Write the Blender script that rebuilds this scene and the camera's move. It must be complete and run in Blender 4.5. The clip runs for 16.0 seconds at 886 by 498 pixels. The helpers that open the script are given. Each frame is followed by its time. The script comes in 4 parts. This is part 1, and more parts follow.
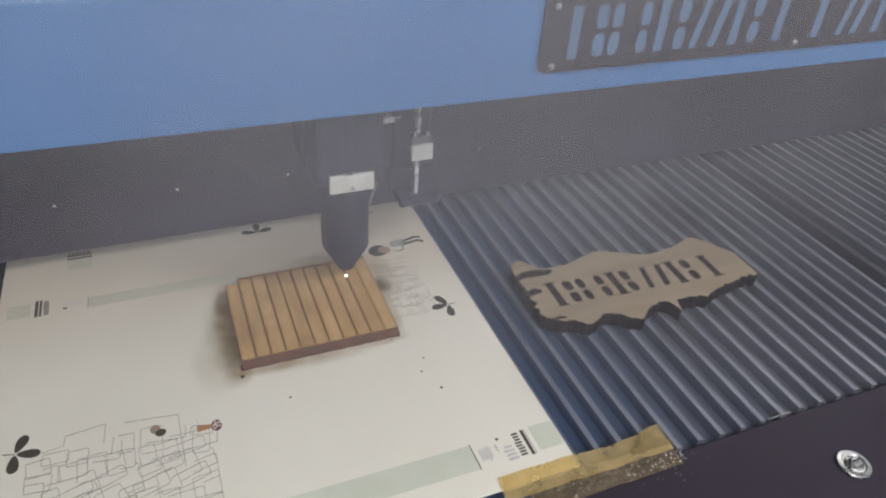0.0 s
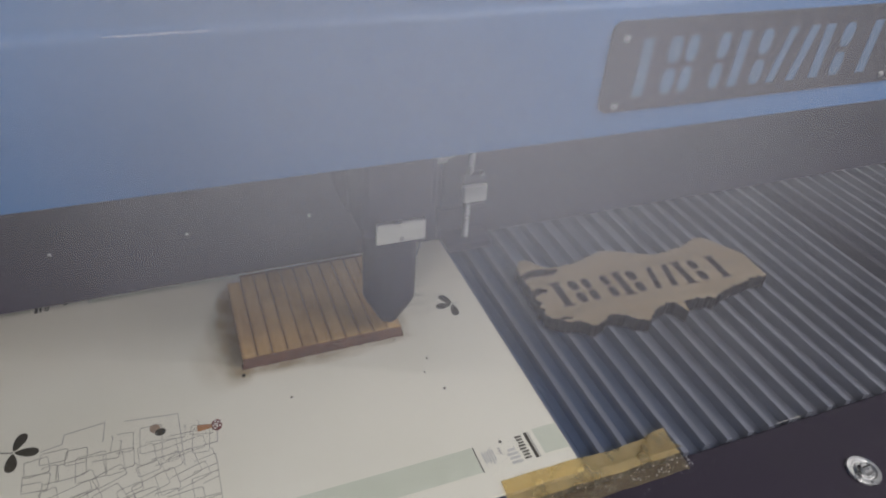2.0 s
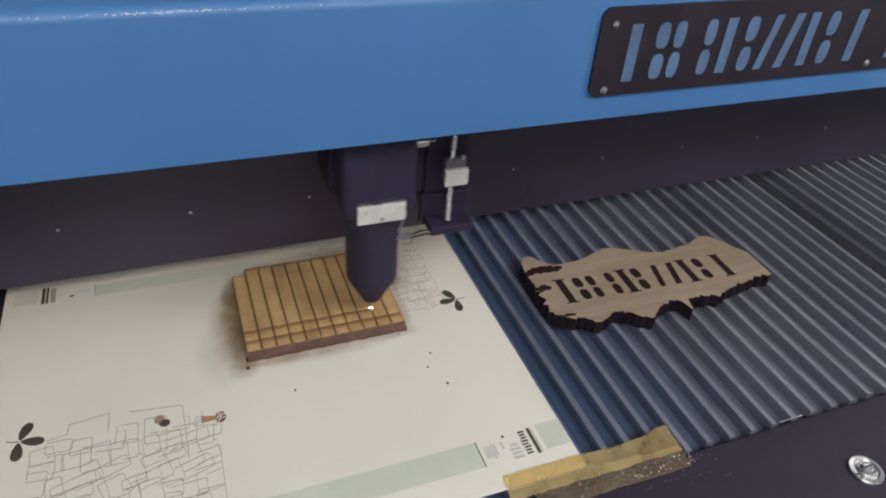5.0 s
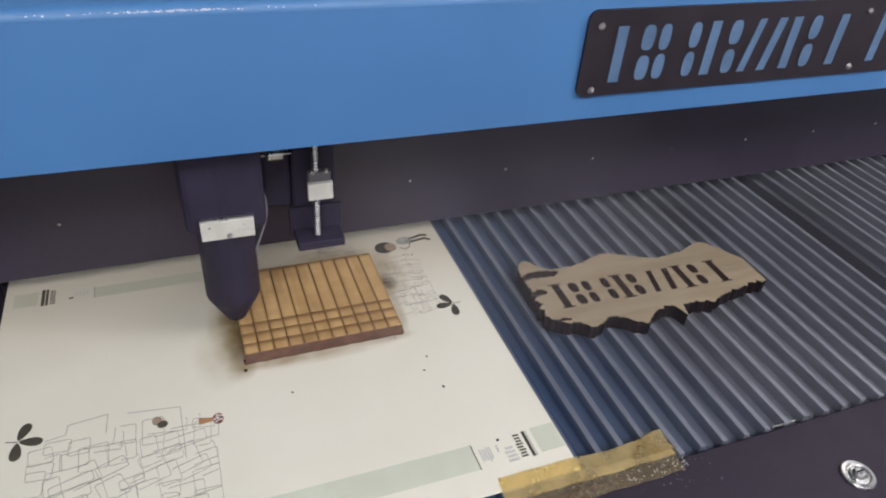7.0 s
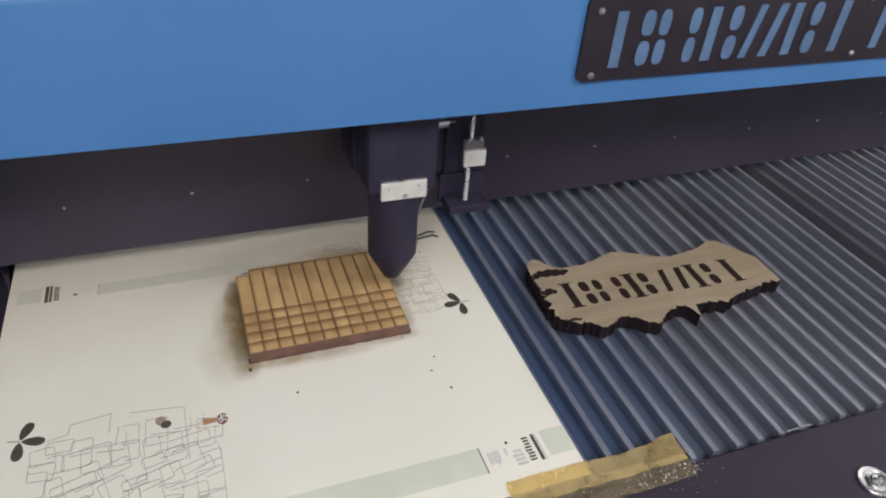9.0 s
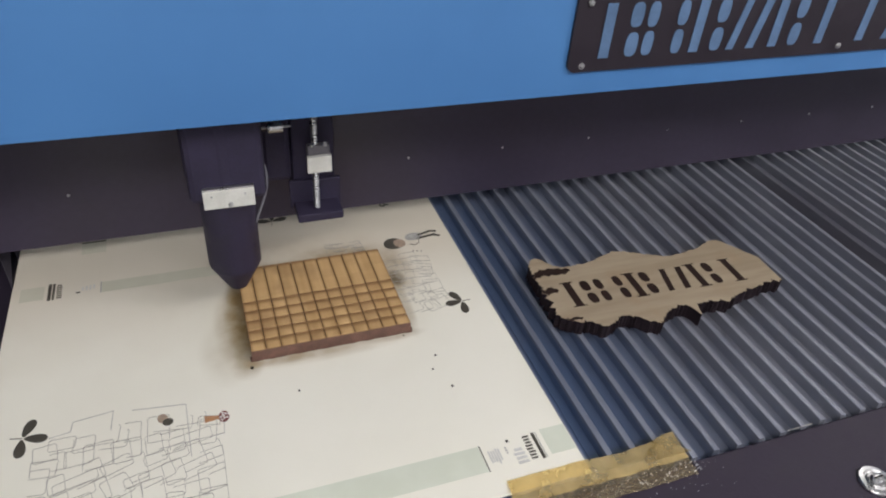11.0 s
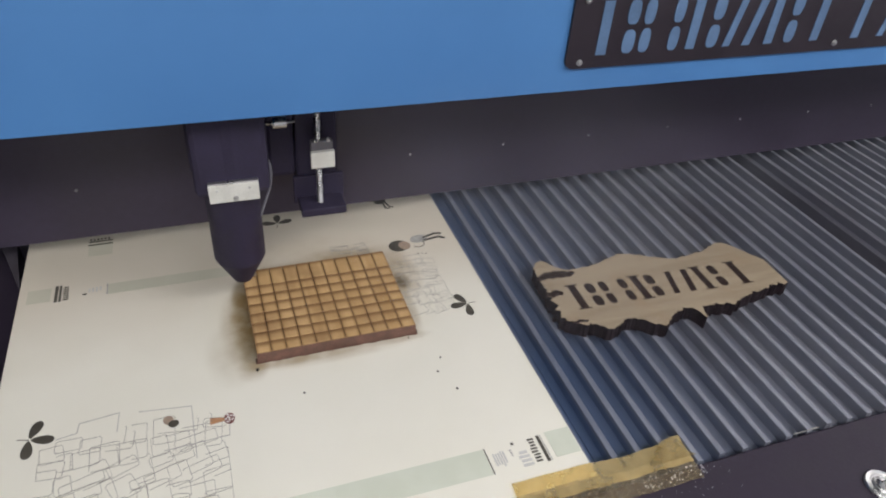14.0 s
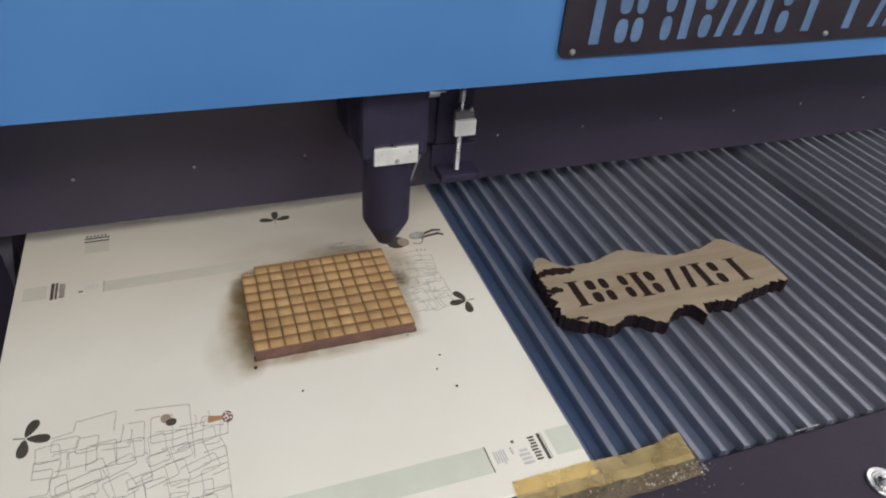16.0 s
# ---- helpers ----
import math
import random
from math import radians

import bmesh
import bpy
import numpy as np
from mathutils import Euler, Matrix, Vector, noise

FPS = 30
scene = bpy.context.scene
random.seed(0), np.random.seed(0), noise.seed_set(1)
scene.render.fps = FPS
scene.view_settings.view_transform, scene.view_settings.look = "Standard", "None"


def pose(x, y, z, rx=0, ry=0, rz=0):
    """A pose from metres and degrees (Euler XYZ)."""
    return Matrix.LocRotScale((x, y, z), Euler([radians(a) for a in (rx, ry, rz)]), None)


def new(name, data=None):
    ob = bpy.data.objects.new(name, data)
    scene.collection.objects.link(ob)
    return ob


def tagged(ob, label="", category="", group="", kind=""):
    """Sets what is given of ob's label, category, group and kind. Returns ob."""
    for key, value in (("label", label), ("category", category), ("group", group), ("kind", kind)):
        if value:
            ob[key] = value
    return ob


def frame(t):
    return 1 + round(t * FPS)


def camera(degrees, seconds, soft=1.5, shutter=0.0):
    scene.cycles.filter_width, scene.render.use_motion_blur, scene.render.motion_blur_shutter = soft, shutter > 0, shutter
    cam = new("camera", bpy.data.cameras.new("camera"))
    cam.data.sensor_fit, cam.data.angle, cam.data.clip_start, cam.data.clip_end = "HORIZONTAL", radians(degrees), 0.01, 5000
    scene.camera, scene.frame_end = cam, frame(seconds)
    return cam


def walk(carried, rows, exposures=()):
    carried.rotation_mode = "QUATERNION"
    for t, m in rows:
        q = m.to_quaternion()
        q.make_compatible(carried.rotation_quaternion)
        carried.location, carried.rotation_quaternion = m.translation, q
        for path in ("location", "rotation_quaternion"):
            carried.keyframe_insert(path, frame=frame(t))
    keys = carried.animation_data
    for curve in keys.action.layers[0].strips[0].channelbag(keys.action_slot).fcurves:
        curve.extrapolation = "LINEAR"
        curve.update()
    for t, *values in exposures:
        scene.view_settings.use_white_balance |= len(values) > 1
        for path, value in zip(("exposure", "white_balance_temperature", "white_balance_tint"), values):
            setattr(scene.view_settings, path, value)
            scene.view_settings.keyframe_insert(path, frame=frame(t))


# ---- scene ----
cam = camera(65.0, 16.0, soft=2.0, shutter=0.5)
PATH = [
    (0, -0.0169, -0.3511, 0.3466, 54.336, -3.447, -21.682),
    (0.5, -0.0167, -0.3497, 0.3464, 54.484, -3.771, -21.427),
    (1, -0.0167, -0.3460, 0.3446, 54.194, -3.766, -21.159),
    (1.5, -0.0168, -0.3453, 0.3449, 53.925, -3.721, -21.137),
    (2, -0.0137, -0.3448, 0.3450, 53.883, -3.566, -21.075),
    (2.5, -0.0133, -0.3423, 0.3437, 53.841, -3.624, -20.875),
    (3, -0.0132, -0.3425, 0.3435, 53.867, -3.443, -20.704),
    (3.5, -0.0138, -0.3436, 0.3440, 53.642, -3.618, -20.480),
    (4, -0.0144, -0.3440, 0.3433, 53.594, -3.718, -20.338),
    (6.5, -0.0139, -0.3506, 0.3463, 53.911, -3.942, -20.578),
    (7, -0.0141, -0.3507, 0.3463, 54.087, -4.091, -20.278),
    (7.5, -0.0133, -0.3475, 0.3453, 53.878, -4.007, -19.836),
    (8, -0.0116, -0.3442, 0.3439, 53.394, -3.974, -19.681),
    (8.5, -0.0112, -0.3424, 0.3443, 53.447, -3.966, -19.558),
    (9, -0.0113, -0.3420, 0.3440, 53.479, -3.966, -19.607),
    (11.5, -0.0114, -0.3431, 0.3441, 53.421, -4.015, -19.308),
    (12, -0.0113, -0.3428, 0.3444, 53.441, -4.044, -19.227),
    (12.5, -0.0115, -0.3437, 0.3453, 53.608, -3.892, -19.305),
    (13, -0.0117, -0.3457, 0.3450, 53.665, -3.849, -19.177),
    (13.5, -0.0115, -0.3438, 0.3460, 53.601, -4.011, -19.094),
    (14, -0.0115, -0.3428, 0.3448, 53.524, -3.784, -19.049),
    (14.5, -0.0120, -0.3434, 0.3456, 53.587, -3.625, -18.897),
    (15, -0.0110, -0.3424, 0.3446, 53.321, -3.562, -19.035),
    (15.5, -0.0105, -0.3403, 0.3437, 53.315, -3.662, -19.104),
    (16, -0.0120, -0.3400, 0.3425, 53.304, -3.892, -19.263),
]
EXPOSURE = [(0, -0.14), (0.7, -0.17), (1.0, -0.2), (1.5, -0.32), (2.1, -0.35), (2.6, -0.37), (3.4, -0.22), (4.2, -0.12), (6.4, 0.03), (7.0, 0.13), (9.0, 0.1), (11.4, 0.1), (13.5, 0.1), (16, 0.06)]
walk(cam, [(r[0], pose(*r[1:])) for r in PATH], EXPOSURE)

# ---- world and light ----
world = bpy.data.worlds.new("world")
scene.world = world
world.use_nodes = True
world.node_tree.nodes["Background"].inputs[0].default_value = (0.55, 0.62, 0.75, 1)
world.node_tree.nodes["Background"].inputs[1].default_value = 0.05


def tube_lamp(x, y, z, sx, sy, power):
    data = bpy.data.lights.new("tube_light", "AREA")
    data.shape, data.size, data.size_y, data.energy = "RECTANGLE", sx, sy, power
    data.color = (1.0, 0.955, 0.965)
    lamp = new("tube_light", data)
    lamp.matrix_world = pose(x, y, z)
    return lamp


# assumed ceiling lights, unseen; places and powers set to fit the shading
LAMPS = [(-1.7, -1.85, 5), (-0.4, -1.9, 22), (0.85, -1.5, 17), (2.3, -1.95, 3), (2.1, -1.1, 29), (2.1, 0.9, 6)]
for lx, ly, lp in LAMPS:
    tube_lamp(lx, ly, 1.77, 1.15, 0.55, lp)


# ---- node helpers ----
class Mat:
    """A small builder of node materials."""

    def __init__(self, name, base=(0.5, 0.5, 0.5), rough=0.5, metal=0.0, spec=0.5):
        self.m = bpy.data.materials.new(name)
        self.m.use_nodes = True
        self.t = self.m.node_tree
        self.b = self.t.nodes["Principled BSDF"]
        self.set("Base Color", (*base, 1))
        self.set("Roughness", rough)
        self.set("Metallic", metal)
        self.set("Specular IOR Level", spec)

    def set(self, socket, value):
        self.b.inputs[socket].default_value = value

    def node(self, kind, **ins):
        n = self.t.nodes.new(kind)
        for k, v in ins.items():
            self.feed(n.inputs[int(k[1:])] if k[0] == "i" and k[1:].isdigit() else n.inputs[k], v)
        return n

    def feed(self, socket, v):
        if isinstance(v, bpy.types.NodeSocket):
            self.t.links.new(v, socket)
        else:
            socket.default_value = v

    def math(self, op, a, b=0.0):
        n = self.node("ShaderNodeMath", i0=a, i1=b)
        n.operation = op
        return n.outputs[0]

    def where(self):
        return self.node("ShaderNodeNewGeometry").outputs["Position"]

    def local(self):
        return self.node("ShaderNodeTexCoord").outputs["Object"]

    def noise(self, v, scale, detail=3.0, stretch=None):
        if stretch:
            mp = self.node("ShaderNodeMapping", Vector=v)
            mp.inputs["Scale"].default_value = stretch
            v = mp.outputs[0]
        return self.node("ShaderNodeTexNoise", Vector=v, Scale=scale, Detail=detail).outputs["Fac"]

    def ramp(self, v, lo, hi, a=0.0, b=1.0):
        n = self.node("ShaderNodeMapRange", i0=v, i1=lo, i2=hi, i3=a, i4=b)
        n.interpolation_type = "SMOOTHSTEP"
        return n.outputs[0]

    def mix(self, f, a, b):
        n = self.t.nodes.new("ShaderNodeMix")
        n.data_type = "RGBA"
        for s, v in ((n.inputs[0], f), (n.inputs[6], a), (n.inputs[7], b)):
            self.feed(s, v if isinstance(v, (bpy.types.NodeSocket, float, int)) else (*v, 1))
        return n.outputs[2]

    def colour(self, v):
        self.feed(self.b.inputs["Base Color"], v)

    def bump(self, h, dist=0.001, strength=0.5):
        n = self.node("ShaderNodeBump", Height=h, Distance=dist, Strength=strength)
        self.feed(self.b.inputs["Normal"], n.outputs[0])

    def blob(self, p, cx, cy, rx, ry):
        """1 in the middle of an ellipse of the plan, 0 outside."""
        s = self.node("ShaderNodeSeparateXYZ", Vector=p)
        dx = self.math("MULTIPLY", self.math("SUBTRACT", s.outputs[0], cx), 1 / rx)
        dy = self.math("MULTIPLY", self.math("SUBTRACT", s.outputs[1], cy), 1 / ry)
        d = self.math("ADD", self.math("MULTIPLY", dx, dx), self.math("MULTIPLY", dy, dy))
        return self.ramp(d, 0.0, 1.0, 1.0, 0.0)


def plain(name, base, rough=0.5, metal=0.0, spec=0.5, vary=0.15, scale=60.0, bump=0.0, bscale=900.0):
    """A material with soft two-scale variation in tone and gloss."""
    k = Mat(name, base, rough, metal, spec)
    p = k.local()
    n1, n2 = k.noise(p, scale, 4), k.noise(p, scale * 9, 2)
    f = k.math("ADD", k.math("MULTIPLY", n1, 0.7), k.math("MULTIPLY", n2, 0.3))
    lo, hi = [c * (1 - vary) for c in base], [min(1, c * (1 + vary)) for c in base]
    k.colour(k.mix(k.ramp(f, 0.3, 0.7), lo, hi))
    k.feed(k.b.inputs["Roughness"], k.ramp(n1, 0.3, 0.7, rough * 0.85, min(1, rough * 1.15)))
    if bump:
        k.bump(k.noise(p, bscale, 2), bump)
    return k.m


# ---- materials ----
def blue_paint(name, speckle):
    """Blue enamel; the copy for the fold adds a speckled gloss coat to glint."""
    k = Mat(name, (0.082, 0.245, 0.54), 0.48, spec=0.4)
    p = k.local()
    k.colour(k.mix(k.ramp(k.noise(p, 9, 4), 0.3, 0.7), (0.053, 0.165, 0.378), (0.060, 0.182, 0.408)))
    k.bump(k.noise(p, 300, 2), 0.00006, 0.5)
    if speckle:
        k.set("Coat Weight", 0.25)
        k.set("Coat Roughness", 0.03)
        n = k.node("ShaderNodeBump", Height=k.noise(p, 420, 1), Distance=0.0011, Strength=0.9)
        k.feed(k.b.inputs["Coat Normal"], n.outputs[0])
    return k.m


BLUE, BLUEFOLD = blue_paint("blue_paint", False), blue_paint("blue_paint_fold", True)
PANEL = plain("dark_panel_paint", (0.033, 0.026, 0.045), 0.5, vary=0.15, scale=20, bump=0.0001, bscale=500)
FRAME = plain("dark_hammered_paint", (0.023, 0.017, 0.030), 0.55, spec=0.3, vary=0.12, scale=30, bump=0.0003, bscale=700)
SIGN = plain("sign_plate", (0.013, 0.008, 0.014), 0.5, vary=0.15, scale=40)
SIGNBLUE = plain("sign_cutout_blue", (0.085, 0.152, 0.265), 0.5, vary=0.15, scale=60)
BLACK = plain("black_anodised", (0.023, 0.019, 0.039), 0.6, spec=0.25, vary=0.2, scale=70)
STEEL = plain("brushed_steel", (0.5, 0.5, 0.5), 0.3, 0.95, vary=0.12, scale=120)
ALUMINIUM = plain("bare_aluminium_plate", (0.62, 0.62, 0.58), 0.45, 0.35, vary=0.1, scale=90)
NIB = plain("glint_nib_metal", (0.85, 0.85, 0.87), 0.35, 0.6, vary=0.05)
WEDGE = plain("grey_wedge", (0.05, 0.044, 0.056), 0.5, 0.3, vary=0.2, scale=80)
FLANGE = plain("grey_plastic_flange", (0.09, 0.085, 0.095), 0.45, vary=0.15, scale=90)
FLECK = plain("shiny_fleck", (0.75, 0.75, 0.77), 0.3, 0.6, vary=0.2)
HOSE = plain("clear_hose", (0.14, 0.14, 0.16), 0.35, vary=0.1)
INK = plain("print_ink_dark", (0.062, 0.057, 0.045), 0.6, vary=0.25, scale=200)
INKGREY = plain("print_ink_grey", (0.36, 0.355, 0.335), 0.6, vary=0.25, scale=300)
INKLINE = plain("print_ink_line", (0.2, 0.195, 0.18), 0.6, vary=0.3, scale=300)
INKMAZE = plain("print_ink_maze", (0.34, 0.33, 0.30), 0.6, vary=0.35, scale=300)
INKPALE = plain("print_ink_pale", (0.5, 0.5, 0.48), 0.6, vary=0.1, scale=300)
ORANGE = plain("print_orange", (0.42, 0.22, 0.11), 0.6, vary=0.15, scale=300)
RED = plain("print_red", (0.16, 0.05, 0.045), 0.6, vary=0.2, scale=300)
TAN = plain("print_tan", (0.33, 0.25, 0.19), 0.6, vary=0.2, scale=300)
WHITE = plain("print_white", (0.72, 0.71, 0.67), 0.6, vary=0.05, scale=300)
SOOT = plain("soot", (0.02, 0.016, 0.012), 0.9, vary=0.3, scale=300)
WALLPAINT = plain("wall_paint", (0.55, 0.57, 0.6), 0.8, vary=0.06, scale=2)
CONCRETE = plain("concrete", (0.25, 0.25, 0.24), 0.8, vary=0.15, scale=3)


def slat_metal():
    k = Mat("slat_aluminium", (0.3, 0.32, 0.36), 0.5, 0.3)
    p = k.where()
    sx = k.node("ShaderNodeSeparateXYZ", Vector=p).outputs[0]
    streak = k.noise(p, 30, 3, (5, 0.3, 1))
    fine = k.noise(p, 400, 2, (1, 0.1, 1))
    patchy = k.noise(p, 9, 3)
    c = k.mix(k.ramp(streak, 0.3, 0.75), (0.182, 0.192, 0.234), (0.255, 0.264, 0.302))
    # cover's blue reflection painted on slats beside the card; film holds its ragged edge
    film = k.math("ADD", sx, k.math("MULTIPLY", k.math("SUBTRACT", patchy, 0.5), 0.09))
    # valley shade painted in too: the tint is full below the ridge tops
    below_ridge = k.ramp(k.node("ShaderNodeSeparateXYZ", Vector=p).outputs[2], -0.0075, -0.0035, 1.0, 0.3)
    c = k.mix(k.math("MULTIPLY", k.ramp(film, 0.16, 0.38, 0.95, 0.0), below_ridge), c, (0.07, 0.115, 0.215))
    # soot where earlier work was cut; third blob darkens slats along the gap
    c = k.mix(k.ramp(patchy, 0.55, 0.76, 0.0, 0.2), c, (0.1, 0.085, 0.095))
    for cx, cy, rx, ry, q in ((0.425, 0.088, 0.035, 0.05, 0.42), (0.40, 0.115, 0.04, 0.04, 0.08), (0.555, 0.03, 0.026, 0.16, 0.45)):
        c = k.mix(k.math("MULTIPLY", k.math("MULTIPLY", k.blob(p, cx, cy, rx, ry), k.ramp(streak, 0.25, 0.7, 0.5, 1.0)), q), c, (0.055, 0.045, 0.06))
    k.colour(c)
    k.feed(k.b.inputs["Roughness"], k.ramp(fine, 0.3, 0.7, 0.46, 0.58))
    k.bump(fine, 0.0001, 0.4)
    return k.m


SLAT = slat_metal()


def back_tint(k, p, c):
    """A thin brown tint that grows over the half of the sheet behind the block."""
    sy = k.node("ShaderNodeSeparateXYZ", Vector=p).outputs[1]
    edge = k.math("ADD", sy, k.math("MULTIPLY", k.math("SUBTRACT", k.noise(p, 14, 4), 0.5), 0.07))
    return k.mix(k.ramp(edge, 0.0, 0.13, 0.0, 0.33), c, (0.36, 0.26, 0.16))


def card_paper():
    k = Mat("printed_card", (0.72, 0.71, 0.65), 0.5, spec=0.35)
    p = k.where()
    c = k.mix(k.ramp(k.noise(p, 9, 4), 0.3, 0.7), (0.69, 0.675, 0.585), (0.73, 0.715, 0.63))
    rag = k.noise(p, 55, 4)
    # smoke stains that the cutting left round the block
    stains = ((-0.001, 0.045, 0.015, 0.05, 1.0), (-0.003, 0.036, 0.021, 0.05, 0.65), (-0.001, 0.006, 0.012, 0.02, 0.45), (0.03, -0.002, 0.05, 0.007, 0.55), (0.0, 0.072, 0.012, 0.02, 0.8),
              (0.095, -0.001, 0.03, 0.006, 0.5), (0.116, 0.060, 0.011, 0.014, 0.5), (0.119, 0.066, 0.02, 0.028, 0.5), (0.108, 0.088, 0.03, 0.025, 0.55), (0.113, 0.03, 0.008, 0.04, 0.5),
              (0.045, 0.108, 0.09, 0.035, 0.22), (0.075, 0.099, 0.04, 0.018, 0.6), (0.03, 0.094, 0.04, 0.012, 0.4), (-0.016, 0.012, 0.02, 0.035, 0.25), (0.05, -0.004, 0.065, 0.009, 0.35), (-0.004, -0.006, 0.012, 0.012, 0.3))
    for cx, cy, rx, ry, s in stains:
        f = k.math("MULTIPLY", k.math("MULTIPLY", k.blob(p, cx, cy, rx, ry), k.ramp(rag, 0.2, 0.75, 0.45, 1.0)), s)
        c = k.mix(f, c, (0.20, 0.125, 0.03))
    c = k.mix(k.math("MULTIPLY", k.blob(p, 0.1165, 0.061, 0.009, 0.012), k.ramp(rag, 0.25, 0.7, 0.5, 0.95)), c, (0.06, 0.05, 0.03))
    k.colour(back_tint(k, p, c))
    k.bump(k.noise(p, 30, 2), 0.0003, 0.3)
    return k.m


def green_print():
    """Pale green print, under the same brown tint as the paper."""
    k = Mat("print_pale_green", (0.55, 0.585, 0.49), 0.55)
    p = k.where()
    k.colour(back_tint(k, p, k.mix(k.ramp(k.noise(p, 40, 3), 0.3, 0.7), (0.53, 0.56, 0.465), (0.575, 0.605, 0.51))))
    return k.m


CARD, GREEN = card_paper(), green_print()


def cut_wood(name="laser_cut_wood"):
    k = Mat(name, (0.4, 0.25, 0.12), 0.65, spec=0.25)
    p = k.where()
    grain = k.noise(p, 130, 5, (1, 0.12, 1))
    blotch = k.noise(p, 38, 4)
    c = k.mix(k.ramp(grain, 0.25, 0.75), (0.425, 0.272, 0.122), (0.54, 0.362, 0.176))
    c = k.mix(k.ramp(blotch, 0.45, 0.75, 0.0, 0.6), c, (0.26, 0.16, 0.08))
    c = k.mix(k.ramp(k.node("ShaderNodeObjectInfo").outputs["Random"], 0.0, 1.0, 0.0, 0.16), c, (0.22, 0.13, 0.06))
    s = k.node("ShaderNodeSeparateXYZ", Vector=p)
    # brown scorch beside the lengthwise cuts
    u = k.math("ABSOLUTE", k.math("SUBTRACT", k.math("FRACT", k.math("ADD", k.math("MULTIPLY", s.outputs[0], 100.0), 0.5)), 0.5))
    c = k.mix(k.ramp(u, 0.03, 0.2, 0.55, 0.0), c, (0.2, 0.105, 0.04))
    # scorched where the beam has eaten into the top
    c = k.mix(k.ramp(s.outputs[2], 0.0086, 0.00898, 0.85, 0.0), c, (0.19, 0.10, 0.042))
    # sides are charred
    nz = k.node("ShaderNodeSeparateXYZ", Vector=k.node("ShaderNodeNewGeometry").outputs["Normal"]).outputs[2]
    c = k.mix(k.ramp(nz, 0.3, 0.6), (0.13, 0.07, 0.042), c)
    k.colour(c)
    k.bump(grain, 0.0002, 0.4)
    return k.m


WOOD = cut_wood()


def plaque_wood():
    k = Mat("raw_plywood", (0.42, 0.33, 0.22), 0.75, spec=0.12)
    p = k.where()
    grain = k.noise(p, 90, 5, (0.15, 1.2, 1))
    blotch = k.noise(p, 30, 4)
    c = k.mix(k.ramp(grain, 0.25, 0.75), (0.245, 0.195, 0.135), (0.315, 0.257, 0.183))
    c = k.mix(k.ramp(blotch, 0.5, 0.8, 0.0, 0.5), c, (0.25, 0.17, 0.10))
    nz = k.node("ShaderNodeSeparateXYZ", Vector=k.node("ShaderNodeNewGeometry").outputs["Normal"]).outputs[2]
    k.colour(k.mix(k.ramp(nz, 0.3, 0.6), (0.016, 0.011, 0.014), c))
    k.bump(grain, 0.0002, 0.4)
    return k.m


PLAQUE = plaque_wood()
CHARSIDE = plain("scorched_edge", (0.115, 0.06, 0.044), 0.7, vary=0.35, scale=120)
CHAR = plain("charred_cut", (0.02, 0.011, 0.009), 0.9, spec=0.15, vary=0.3, scale=200)


def tape_film(name, base, through_colour, body, crinkle=0.0):
    """Tinted clear film: part of the light passes and is tinted, part meets the glossy film."""
    k = Mat(name, base, 0.09, spec=0.6)
    p = k.where()
    n = k.noise(p, 70, 3)
    k.colour(k.mix(k.ramp(n, 0.3, 0.7), [c * 0.9 for c in base], base))
    h = k.noise(p, 60, 2, (0.6, 1.6, 1))
    if crinkle:
        h = k.math('ADD', h, k.math('MULTIPLY', k.noise(p, 420, 1), crinkle))
    k.bump(h, 0.0012, 0.12 if not crinkle else 0.9)
    mx = k.node("ShaderNodeMixShader", i0=k.ramp(n, 0.25, 0.75, body - 0.05, body + 0.05))
    k.t.links.new(k.node("ShaderNodeBsdfTransparent", Color=(*through_colour, 1)).outputs[0], mx.inputs[1])
    k.t.links.new(k.b.outputs[0], mx.inputs[2])
    k.t.links.new(mx.outputs[0], k.t.nodes["Material Output"].inputs[0])
    return k.m


TAPE = tape_film("brown_packing_tape", (0.83, 0.68, 0.39), (0.98, 0.88, 0.6), 0.36)
TAPECLEAR = tape_film("clear_curled_tape", (0.62, 0.53, 0.36), (0.84, 0.78, 0.58), 0.22)
TAPEOLD = tape_film("scuffed_packing_tape", (0.40, 0.34, 0.25), (0.88, 0.8, 0.62), 0.34, 0.45)


def smoke_film(density):
    """Thin smoke: mostly clear, denser in the middle and in wisps."""
    k = Mat("thin_smoke")
    k.t.nodes.remove(k.t.nodes["Principled BSDF"])
    p = k.local()
    ln = k.node("ShaderNodeVectorMath", i0=p)
    ln.operation = "LENGTH"
    edge = k.ramp(ln.outputs["Value"], 0.2, 1.0, 1.0, 0.0)
    wisp = k.ramp(k.noise(p, 1.6, 4), 0.25, 0.75, 0.45, 1.0)
    f = k.math("MULTIPLY", k.math("MULTIPLY", edge, wisp), density)
    lit = k.node("ShaderNodeMixShader", i0=0.5)
    d = k.node("ShaderNodeBsdfDiffuse", Color=(0.84, 0.85, 0.91, 1))
    tl = k.node("ShaderNodeBsdfTranslucent", Color=(0.84, 0.85, 0.91, 1))
    k.t.links.new(d.outputs[0], lit.inputs[1])
    k.t.links.new(tl.outputs[0], lit.inputs[2])
    mx = k.node("ShaderNodeMixShader", i0=f)
    k.t.links.new(k.node("ShaderNodeBsdfTransparent").outputs[0], mx.inputs[1])
    k.t.links.new(lit.outputs[0], mx.inputs[2])
    k.t.links.new(mx.outputs[0], k.t.nodes["Material Output"].inputs[0])
    return k.m


SMOKE = smoke_film(0.16)
WISP = smoke_film(0.055)


